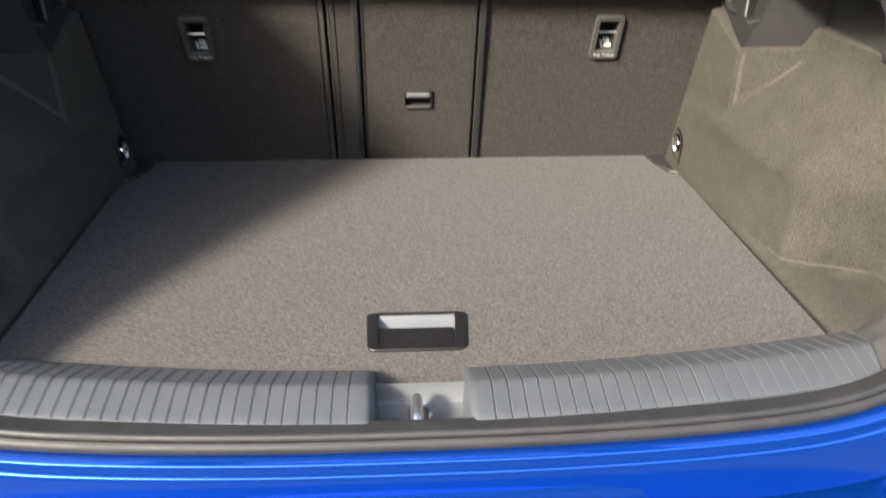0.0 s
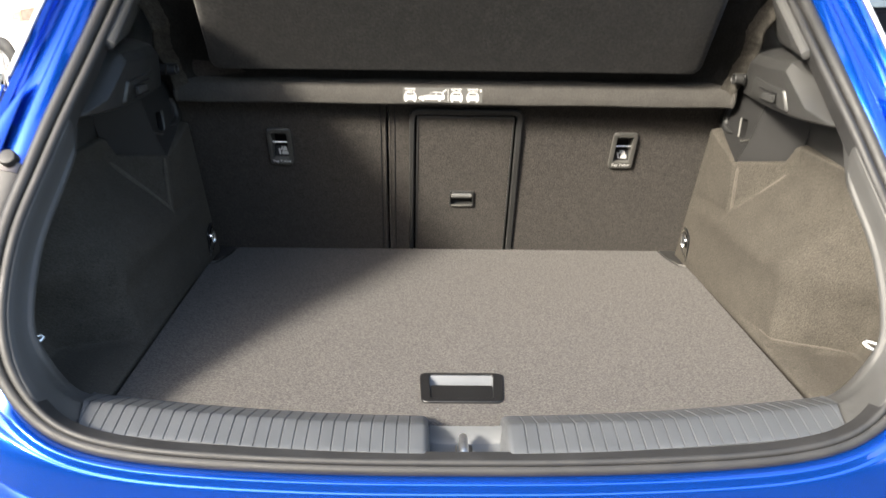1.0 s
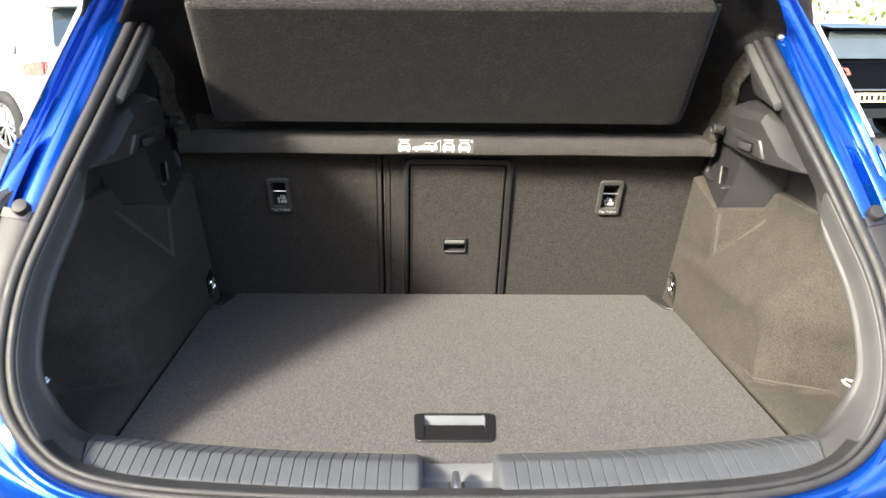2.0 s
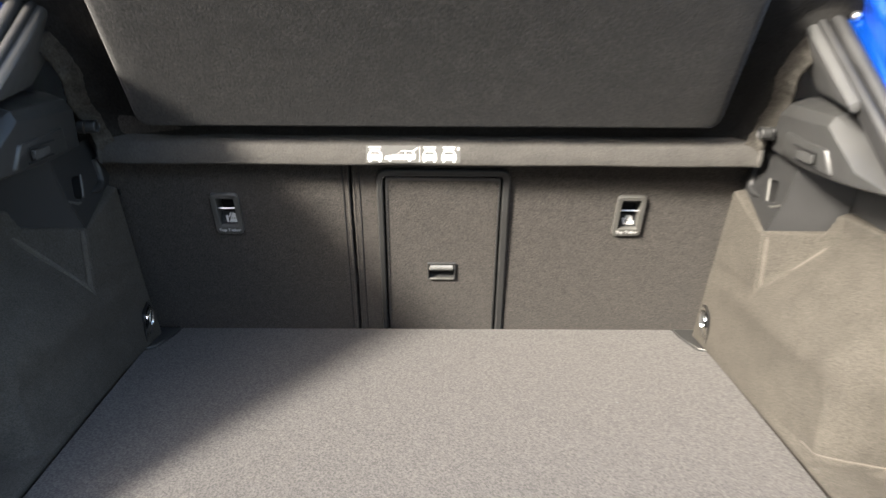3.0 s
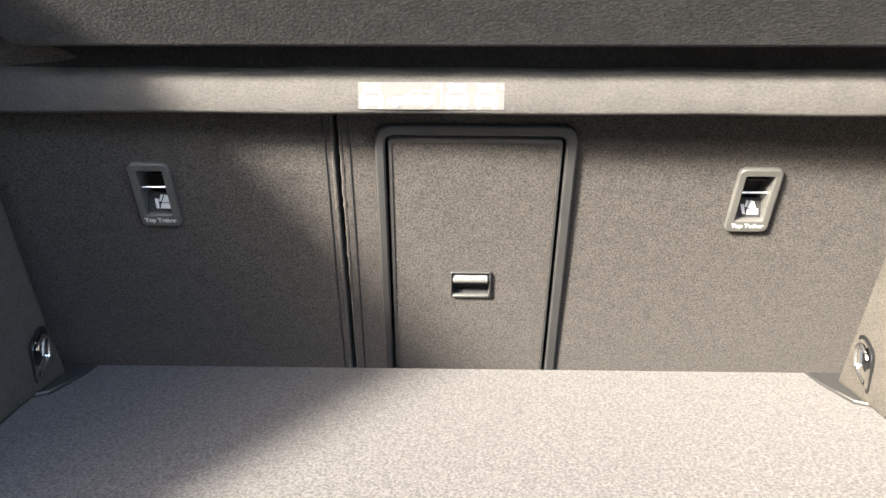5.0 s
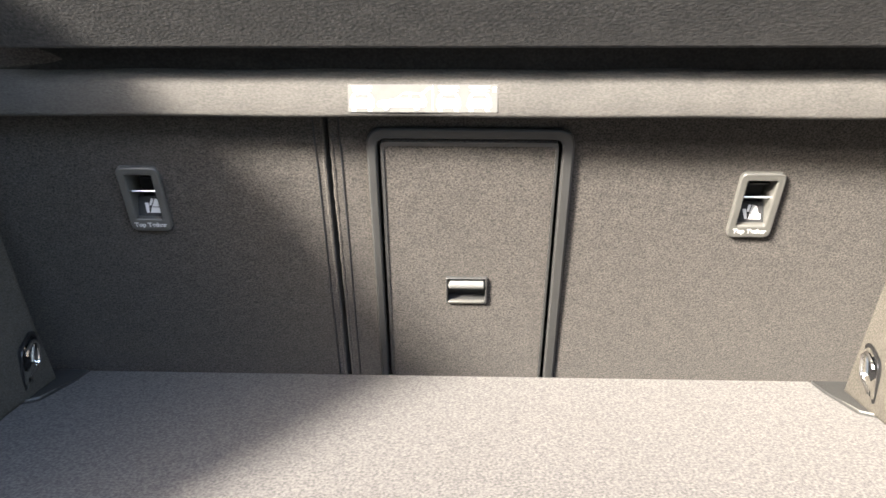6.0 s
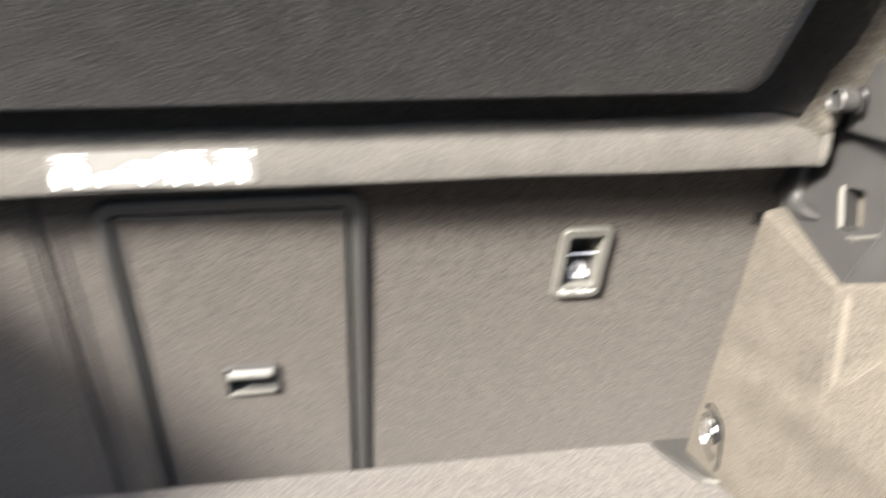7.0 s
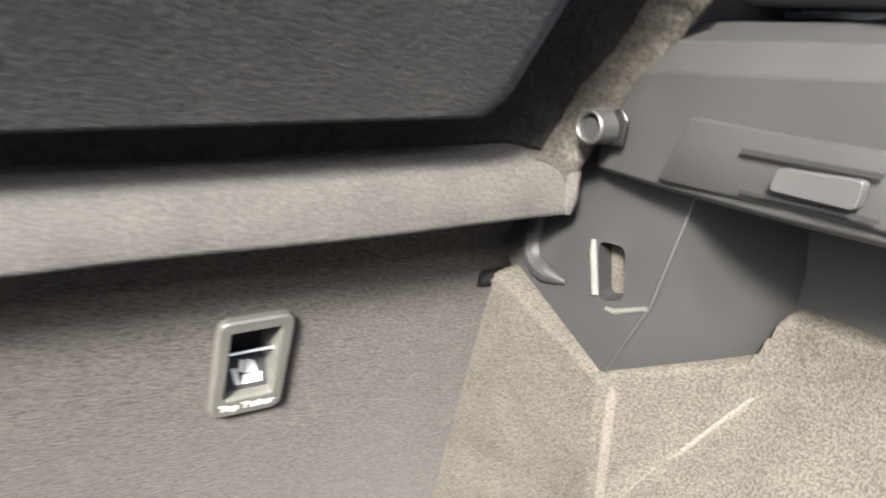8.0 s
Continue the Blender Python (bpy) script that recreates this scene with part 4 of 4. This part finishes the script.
vs = [-0.003 + 0.049 * k / 14 for k in range(14)] + [0.046 + 0.326 * k / 60 for k in range(61)]
us = [-1 + 0.1 * k / 12 for k in range(12)] + list(np.linspace(-0.9, 0.9, 13)) + [0.9 + 0.1 * (k + 1) / 12 for k in range(12)]
# The board's dark felt also paints in the shade under the panel.
into_s("board", loft([[on_shelf(edge_u(v) * k, v, trough(edge_u(v) * k, v)) for k in us] for v in vs]), SHADED_BORDER_FELT, "dark felt board with a sunken border", solid=0.012, offset=1.0, smooth=60)


def panel_u(v):
    round_low = 0.03 * (1 - math.sqrt(max(0.0, 1 - max(0.0, (0.0645 - v) / 0.031) ** 2)))
    return 0.4435 - 0.0735 * (v - 0.034) - round_low


pvs = [0.0338 + 0.306 * (k / 60) ** 1.25 for k in range(61)]
across = [-1, -0.9985, -0.994, -0.986, -0.97] + list(np.linspace(-0.9, 0.9, 19)) + [0.97, 0.986, 0.994, 0.9985, 1]
lift = {1: 0.0, 0.9985: 0.0045, 0.994: 0.0075, 0.986: 0.0095}
rows = []
for i, v in enumerate(pvs):
    low = smoothstep(i / 4)
    rows.append([on_shelf(panel_u(v) * k, v, 0.0085 + lift.get(round(abs(k), 4), 0.0105) * max(low, 0.05) * (0.4 + 0.6 * low) if abs(k) < 1 else 0.006) for k in across])
pv, pf = loft(rows)
into_s("centre_panel", (pv, pf), SHELF_FELT, "mottled dark grey felt centre panel", smooth=60, solid=0.034, offset=-1.0)

ledge_prof = [(0.692, 1.0655), (0.668, 1.0635), (0.6635, 1.0645), (0.6615, 1.068), (0.6625, 1.085), (0.6630, 1.0945), (0.6640, 1.0985), (0.6668, 1.1028), (0.672, 1.1090), (0.678, 1.1160), (0.69, 1.124)]
secs = []
for x in np.linspace(-0.521, 0.521, 53):
    e = max(0.0, (abs(x) - 0.508) / 0.013)
    secs.append([(x, y - 0.03 * x - 0.003 * math.sin(math.pi * e) - 0.0006 * math.sin(x * 37), z + 0.006 * x + 0.0005 * math.sin(x * 23 + y * 60)) for y, z in ledge_prof])
ledge = into_s("front_lip", loft(secs, caps=True), LEDGE_FELT, "lighter grey felt lip along the shelf's hinge edge", smooth=60)
for s in (-1, 1):
    roll = [(s * 0.522, 0.664 - 0.0157 * s - 0.003 * math.sin(k * 3), 1.066 + 0.003 * s + 0.042 * k) for k in np.linspace(0, 1, 9)]
    into_s("lip_end", pipe(roll, [0.003, 0.0045, 0.005, 0.0048, 0.0045, 0.005, 0.0045, 0.004, 0.003], 8), LEDGE_FELT, "", ledge)
    # hinge socket
    c, a = Vector((s * 0.508, 0.629 - 0.012 * s, 1.128)), Vector((-s * 1.0, -0.12, 0.05)).normalized()
    sock = into_s("hinge_socket", joined(pipe([c - a * 0.026, c + a * 0.003, c + a * 0.0042], [0.0098, 0.0098, 0.0086], 22, False), pipe([c + a * 0.0042, c + a * 0.003, c - a * 0.008], [0.0086, 0.0074, 0.0072], 22, False)),
                  DARK_PLASTIC, "grey plastic hinge tube", smooth=40)
    into_s("socket_bore", pipe([c - a * 0.004, c - a * 0.0005], 0.0073, 18), SHADE_BLACK, "dark bore", sock)
    clip = [(-0.010, -0.004), (0.005, -0.008), (0.012, 0.002), (0.011, 0.012), (0.003, 0.015), (-0.008, 0.011)]
    into_s("socket_mount", prism(clip, 0.010, lambda u, v, w, s=s, c=c: (c.x + s * (0.009 + w * 0.3 + 0.012 * (1 - v * 30) * 0.3), c.y - 0.006 + u * 0.6 - v * 0.35, c.z + v - 0.004 + u * 0.2)), BLACK_PLASTIC, "black mount", sock, bevel=0.002)
    into_s("hinge_pin", pipe([c - a * 0.022, c - a * 0.034], 0.006, 10), GREY_PLASTIC, "", sock)
    for k, (x, v, r) in enumerate(((0.516, 0.243, 0.0045), (0.545, 0.264, 0.006))):
        ctr = Vector(on_shelf(s * x, v, 0.003))
        d = Vector(on_shelf(0, 0, 1)) - Vector(on_shelf(0, 0, 0))
        stud = into_s("cord_stud", pipe([ctr - d * 0.002, ctr + d * 0.003, ctr + d * 0.0055, ctr + d * 0.007], [r, r, r * 0.75, r * 0.2], 12), STEEL, "small metal cord stud", None, smooth=40)
# raised, uneven felt rim along the sides of the board
for s in (-1, 1):
    secs = []
    for k, v in enumerate(np.linspace(-0.042, 0.228, 84)):
        u = float(np.interp(v, edge_v, [p[0] for p in half])) + 0.0012 * math.sin(k * 0.41) + 0.0006 * math.sin(k * 1.1) + 0.003 * math.exp(-((v - 0.095) / 0.016) ** 2) - 0.004 * smoothstep(-v / 0.04) + 0.008 * math.exp(-((v - 0.08) / 0.05) ** 2)
        f = (0.45 + 0.05 * math.sin(k * 0.37 + s)) * (1 - 0.2 * smoothstep((0.005 - v) / 0.05))
        # hollowed round the hinge tube, and rounded off at the lower end
        f *= 1 - 0.3 * math.exp(-((v - 0.012) / 0.014) ** 2)
        end = math.sqrt(1 - (1 - min(1.0, 0.15 + k / 6)) ** 2)
        secs.append([on_shelf(s * (u + du * (0.5 + 0.5 * end)), v, w * f * end) for du, w in ((-0.026, 0.0), (-0.021, 0.004), (-0.014, 0.0095), (-0.0085, 0.0155), (-0.0050, 0.0225), (-0.002, 0.028), (0.0005, 0.0297), (0.0025, 0.0275), (0.0035, 0.012), (0.002, -0.010))])
    into_s("side_rim", loft(secs, caps=True), RIM_FELT, "lighter felt rim along the shelf's side", smooth=60)

# instruction label on the lip
tag = into_s("instruction_label", prism(rounded([(-0.0955, 1.0695), (0.0535, 1.0695), (0.0535, 1.0965), (-0.0955, 1.0965)], 0.001, 2), 0.0006,
                                        lambda u, v, w: (u, 0.6606 - 0.03 * u + (v - 1.07) * 0.09 - w, v + 0.006 * u)), LABEL_FILM, "printed instruction label with white car pictograms", smooth=0)


def on_label(u, v, w):
    return (-0.0955 + u, 0.6606 - 0.03 * (u - 0.0955) + v * 0.09 - 0.0004 - w, 1.0695 + v + 0.006 * (u - 0.0955))


def icon(name, *shapes):
    into_s(name, joined(*[prism(sh, 0.0012 if name == "pictogram_wheel" else 0.0007, on_label) for sh in shapes]), WHITE_PRINT, "white printed pictogram", tag, smooth=0)


def front_icon(x):
    body = rounded([(x, 0.004), (x + 0.024, 0.004), (x + 0.0235, 0.0135), (x + 0.02, 0.019), (x + 0.004, 0.019), (x + 0.0005, 0.0135)], 0.002, 3)
    icon("pictogram", body, [(x + 0.002, 0.001), (x + 0.006, 0.001), (x + 0.006, 0.0045), (x + 0.002, 0.0045)], [(x + 0.018, 0.001), (x + 0.022, 0.001), (x + 0.022, 0.0045), (x + 0.018, 0.0045)],
         [(x + 0.003, 0.0205), (x + 0.021, 0.0205), (x + 0.021, 0.0215), (x + 0.003, 0.0215)], [(x + 0.002, 0.0235), (x + 0.022, 0.0235), (x + 0.022, 0.0255), (x + 0.002, 0.0255)])


for x in (0.002, 0.0885, 0.119):
    front_icon(x)
side_icon = rounded([(0.029, 0.005), (0.078, 0.005), (0.079, 0.012), (0.074, 0.019), (0.056, 0.0195), (0.047, 0.013), (0.030, 0.011)], 0.003, 3)
icon("pictogram", side_icon, [(0.074, 0.0195), (0.081, 0.0245), (0.0825, 0.0235), (0.076, 0.0175)])
for poly in ([(0.0475, 0.0135), (0.0555, 0.018), (0.0615, 0.018), (0.0615, 0.0135)], [(0.063, 0.0135), (0.063, 0.018), (0.072, 0.0175), (0.0745, 0.0135)], [(0.031, 0.0092), (0.044, 0.0105), (0.044, 0.0113), (0.031, 0.010)]):
    into_s("pictogram_line", prism(poly, 0.0010, on_label), LABEL_FILM, "", tag, smooth=0)
for cx in (0.038, 0.069):
    disc = [(cx + 0.0042 * math.cos(t), 0.0052 + 0.0042 * math.sin(t)) for t in np.linspace(0, 2 * math.pi, 16, endpoint=False)]
    into_s("pictogram_line", prism(disc, 0.0010, on_label), LABEL_FILM, "", tag, smooth=0)
    disc = [(cx + 0.003 * math.cos(t), 0.0052 + 0.003 * math.sin(t)) for t in np.linspace(0, 2 * math.pi, 16, endpoint=False)]
    icon("pictogram_wheel", disc)
for x in (0.002, 0.0885, 0.119):
    into_s("pictogram_line", prism([(x + 0.004, 0.0135), (x + 0.020, 0.0135), (x + 0.018, 0.0172), (x + 0.006, 0.0172)], 0.0010, on_label), LABEL_FILM, "", tag, smooth=0)
icon("divider", [(0.0843, 0.002), (0.0853, 0.002), (0.0853, 0.0255), (0.0843, 0.0255)])
icon("corner_mark", [(0.144, 0.02), (0.1475, 0.02), (0.1475, 0.0245), (0.144, 0.0245)])


# ---- parked cars ----
def parked_car(label, paint, at, heading, second, size):
    """A parked hatchback; local y runs forward from its tail, x across."""
    root = thing("parked_car", label, "car", at)
    root.rotation_euler = (math.atan(SLOPE), 0, heading)
    root.scale = (size, size, size)

    def put(name, mesh, mat, note="", parent=None, **more):
        return make(name, *mesh, mat, parent or root, note, **more)

    def section(y, w, low, belt, sill_w):
        return [(-sill_w, y, low), (-w, y, low + 0.16), (-w * 1.005, y, 0.62), (-w * 0.97, y, belt), (-w * 0.6, y, belt + 0.015), (0, y, belt + 0.02)] + \
               [(w * 0.6, y, belt + 0.015), (w * 0.97, y, belt), (w * 1.005, y, 0.62), (w, y, low + 0.16), (sill_w, y, low)]

    st = [(0.03, 0.70, 0.34, 0.9, 0.6), (0.06, 0.80, 0.28, 0.95, 0.7), (0.2, 0.87, 0.24, 0.98, 0.78), (0.6, 0.895, 0.2, 0.97, 0.82), (1.6, 0.9, 0.2, 0.95, 0.82), (2.8, 0.9, 0.2, 0.95, 0.82),
          (3.3, 0.89, 0.2, 0.93, 0.8), (3.8, 0.86, 0.22, 0.86, 0.76), (4.15, 0.76, 0.28, 0.74, 0.66), (4.25, 0.6, 0.34, 0.66, 0.5)]
    put("body", loft([section(*q) for q in st], caps=True), paint, smooth=40)

    def cabin(y, w, top):
        return [(-w, y, 0.93), (-w * 0.93, y, 0.93 + (top - 0.93) * 0.55), (-w * 0.80, y, top - 0.05), (-w * 0.6, y, top), (0, y, top + 0.015), (w * 0.6, y, top), (w * 0.80, y, top - 0.05),
                (w * 0.93, y, 0.93 + (top - 0.93) * 0.55), (w, y, 0.93)]

    cb = [(0.10, 0.80, 0.99), (0.18, 0.82, 1.12), (0.32, 0.83, 1.36), (0.40, 0.84, 1.42), (0.8, 0.86, 1.455), (1.6, 0.87, 1.47), (2.3, 0.865, 1.43), (2.6, 0.86, 1.32), (3.1, 0.85, 0.97)]
    put("cabin", loft([cabin(*q) for q in cb], caps=True), paint, smooth=35)
    put("roof_spoiler", prism(rounded([(-0.60, 0.20), (0.60, 0.20), (0.64, 0.42), (-0.64, 0.42)], 0.03, 3), 0.022, lambda u, v, w: (u, v, 1.385 + 0.16 * (v - 0.2) + w)), BLACK_PAINT if second else paint, "", bevel=0.008)
    # windows
    glass_at = lambda u, v, w: (u * (0.70 - 0.16 * v), 0.125 + 0.24 * v - 0.10 * w - 0.03, 1.03 + 0.34 * v + 0.04 * w)
    put("rear_window", prism(rounded([(-1, 0), (1, 0), (1, 1), (-1, 1)], 0.12, 4), 0.2, glass_at), CAR_GLASS, "tinted rear window", bevel=0.004)
    for s in (-1, 1):
        for y0, y1, slant0, slant1 in ((0.48, 0.80, 0.16, 0.0), (0.86, 1.55, 0.0, 0.0), (1.62, 2.55, 0.0, -0.42)):
            q = [(y0, 0.98), (y1, 0.98), (y1 + slant1, 1.36), (y0 + slant0, 1.36)]
            put("side_window", prism(rounded(q, 0.04, 3), 0.012, lambda u, v, w, s=s: (s * (0.862 - 0.165 * max(0, v - 0.98) / 0.38 + w), u, v)), CAR_GLASS, "tinted side window", bevel=0.003)
        lamp_poly = [(0.36, 0.84), (0.80, 0.80), (0.80, 0.93), (0.42, 0.925)]
        lmp = put("tail_lamp", prism(rounded([(s * a, b) for a, b in lamp_poly][::s], 0.02, 4), 0.05, lambda u, v, w: (u, 0.075 + 0.3 * max(0, abs(u) - 0.6) ** 1.2 - w, v)), LAMP_RED, "red tail lamp", bevel=0.008)
        flank = lambda u, v, w, s=s: (s * (float(np.interp(u, [0.06, 0.2, 0.6], [0.79, 0.868, 0.893])) + w), u, v)
        put("side_lens", prism(rounded([(0.09, 0.80), (0.30, 0.80), (0.30, 0.90), (0.09, 0.93)], 0.015, 3), 0.018, flank), LAMP_RED, "red side lens", lmp)
        put("indicator", prism(rounded([(0.305, 0.80), (0.47, 0.81), (0.43, 0.87), (0.305, 0.89)], 0.015, 3), 0.018, flank), LAMP_AMBER, "amber indicator", lmp)
        if second:
            put("lamp_mask", prism([(s * 0.46, 0.855), (s * 0.76, 0.835), (s * 0.76, 0.895), (s * 0.50, 0.90)][::s], 0.054, lambda u, v, w: (u, 0.075 + 0.3 * max(0, abs(u) - 0.6) ** 1.2 - w, v)), LAMP_SMOKE, "smoked lens", lmp)
        for y in (0.74, 3.38):
            wheel(put, s, y)
            arch = [(s * 0.905, y + 0.37 * math.cos(t), 0.32 + 0.37 * math.sin(t)) for t in np.linspace(-0.35, math.pi + 0.35, 26)]
            put("wheel_arch", pipe(arch, 0.022, 8), paint)
    put("bumper_insert", prism(rounded([(-0.66, 0.30), (0.66, 0.30), (0.7, 0.42), (-0.7, 0.42)], 0.03, 3), 0.03, lambda u, v, w: (u, 0.05 - w, v)), BLACK_PLASTIC, "black bumper insert", bevel=0.008)
    pl = put("number_plate", prism(rounded([(-0.26, 0.50), (0.26, 0.50), (0.26, 0.615), (-0.26, 0.615)], 0.008, 2), 0.01, lambda u, v, w: (u, 0.035 - w, v)), PLATE, "yellow number plate", bevel=0.002)
    for x in (-0.2, -0.13, -0.06, 0.03, 0.10, 0.17):
        put("plate_bar", prism([(x, 0.525), (x + 0.045, 0.525), (x + 0.045, 0.59), (x, 0.59)], 0.002, lambda u, v, w: (u, 0.0248 - w, v)), BLACK_PLASTIC, "", pl, smooth=0)
    if second:
        put("boot_trim", prism(rounded([(-0.74, 0.645), (0.74, 0.645), (0.74, 0.665), (-0.74, 0.665)], 0.01, 3), 0.02, lambda u, v, w: (u, 0.045 - w, v)), CHROME, "bright trim strip", bevel=0.004)
        for x in (-0.66, -0.625, -0.59, -0.555):
            put("badge_bar", prism([(x, 0.755), (x + 0.026, 0.755), (x + 0.026, 0.782), (x, 0.782)], 0.006, lambda u, v, w: (u, 0.03 - w, v)), CHROME, "bright badge bar", smooth=0)
    return root


def wheel(put, s, y):
    c = Vector((s * 0.84, y, 0.325))
    prof = [(0.205, 0.09), (0.215, 0.105), (0.26, 0.115), (0.305, 0.105), (0.325, 0.07), (0.327, -0.07), (0.305, -0.105), (0.22, -0.105)]
    tyre = loft([[c + Vector((s * q, r * math.cos(t), r * math.sin(t))) for r, q in prof] for t in np.linspace(0, 2 * math.pi, 41)])
    hub = put("wheel", tyre, TYRE, "black tyre on a spoked alloy rim", smooth=50)
    rim = loft([[c + Vector((s * q, r * math.cos(t), r * math.sin(t))) for r, q in ((0.218, 0.09), (0.214, 0.112), (0.204, 0.108), (0.201, 0.085))] for t in np.linspace(0, 2 * math.pi, 41)])
    put("rim", rim, ALLOY, "bright alloy rim", hub)
    put("brake_disc", pipe([c - Vector((s * 0.02, 0, 0)), c + Vector((s * 0.005, 0, 0))], 0.212, 28), BLACK_PLASTIC, "", hub)
    put("hub_cap", pipe([c + Vector((s * 0.05, 0, 0)), c + Vector((s * 0.098, 0, 0)), c + Vector((s * 0.104, 0, 0))], [0.045, 0.04, 0.03], 16), ALLOY, "", hub)
    for k in range(10):
        a = k * math.pi / 5
        for d in (-0.09, 0.09):
            p0 = c + Vector((s * 0.092, 0.03 * math.cos(a), 0.03 * math.sin(a)))
            p1 = c + Vector((s * 0.10, 0.205 * math.cos(a + d), 0.205 * math.sin(a + d)))
            put("spoke", pipe([p0, p1], [0.008, 0.0065], 5), ALLOY, "", hub, smooth=0)


parked_car("white parked hatchback with spoked alloy wheels", WHITE_PAINT, (-3.12, 7.8, yard(7.8)), radians(52), False, 1.1)
parked_car("black parked hatchback seen from its tail", BLACK_PAINT, (5.66, 9.1, yard(9.1)), radians(7), True, 1.0)

# unseen plain wall, added behind the camera to block low sky light
tagged(make("wall_behind", *box(-34, 8.0, -9.3, -9.0, yard(-9) - 0.5, yard(-9) + 5.8), DULL_RENDER), "plain rendered wall that closes the yard", "wall", kind="structure")

# hedge along the far side of the yard
rng = random.Random(5)
hv, hf = [], []
for k in range(9000):
    x = rng.uniform(-26, 30)
    depth = rng.random() ** 0.6
    top = 2.6 + 0.7 * math.sin(x * 0.6) + 0.5 * math.sin(x * 1.7 + 1)
    z = rng.uniform(0.0, top) * (0.98 if rng.random() < 0.9 else 1.1)
    p = Vector((x, 19.0 + 2.2 * depth + 0.4 * math.sin(x * 2.1), yard(19) + z))
    r = rng.uniform(0.10, 0.24)
    m = Euler((rng.uniform(0, 6), rng.uniform(0, 6), rng.uniform(0, 6))).to_matrix()
    i = len(hv)
    hv += [p + m @ Vector(q) * r for q in ((-0.5, 0, 0), (0, -0.32, 0.06), (0.6, 0, 0), (0, 0.32, 0.06))]
    hf.append((i, i + 1, i + 2, i + 3))
tagged(make("hedge", hv, hf, LEAVES, smooth=0), "sunlit green hedge along the edge of the yard", "hedge", kind="stuff")
wv = box(-30, 34, 22.5, 22.8, yard(22) - 0.5, yard(22) + 3.2)
tagged(make("wall", *wv, CONCRETE), "pale rendered wall behind the hedge", "wall", kind="structure")
post = thing("sign_post", "white painted steel post before the hedge", "post", (6.6, 16.0, yard(16)))
make("pole", *pipe([(0, 0, 0), (0, 0, 3.4)], 0.16, 16), WHITE_PAINT, post)
make("base", *pipe([(0, 0, -0.05), (0, 0, 0.08)], 0.28, 16), CONCRETE, post)

# lint caught in the carpet
lint = []
for x, y in ((0.235, 0.185), (0.06, 0.275), (-0.03, 0.16), (0.3, 0.52)):
    c = Vector((x, y, 0.7212))
    lint.append(pipe([c + Vector((-0.0014, 0, 0)), c + Vector((0, 0.0009, 0.0004)), c + Vector((0.0014, 0.0003, 0))], [0.0004, 0.0007, 0.0004], 5))
tagged(make("lint", *joined(*lint), GREY_PLASTIC), "white flecks of lint on the boot carpet", "lint", kind="stuff")
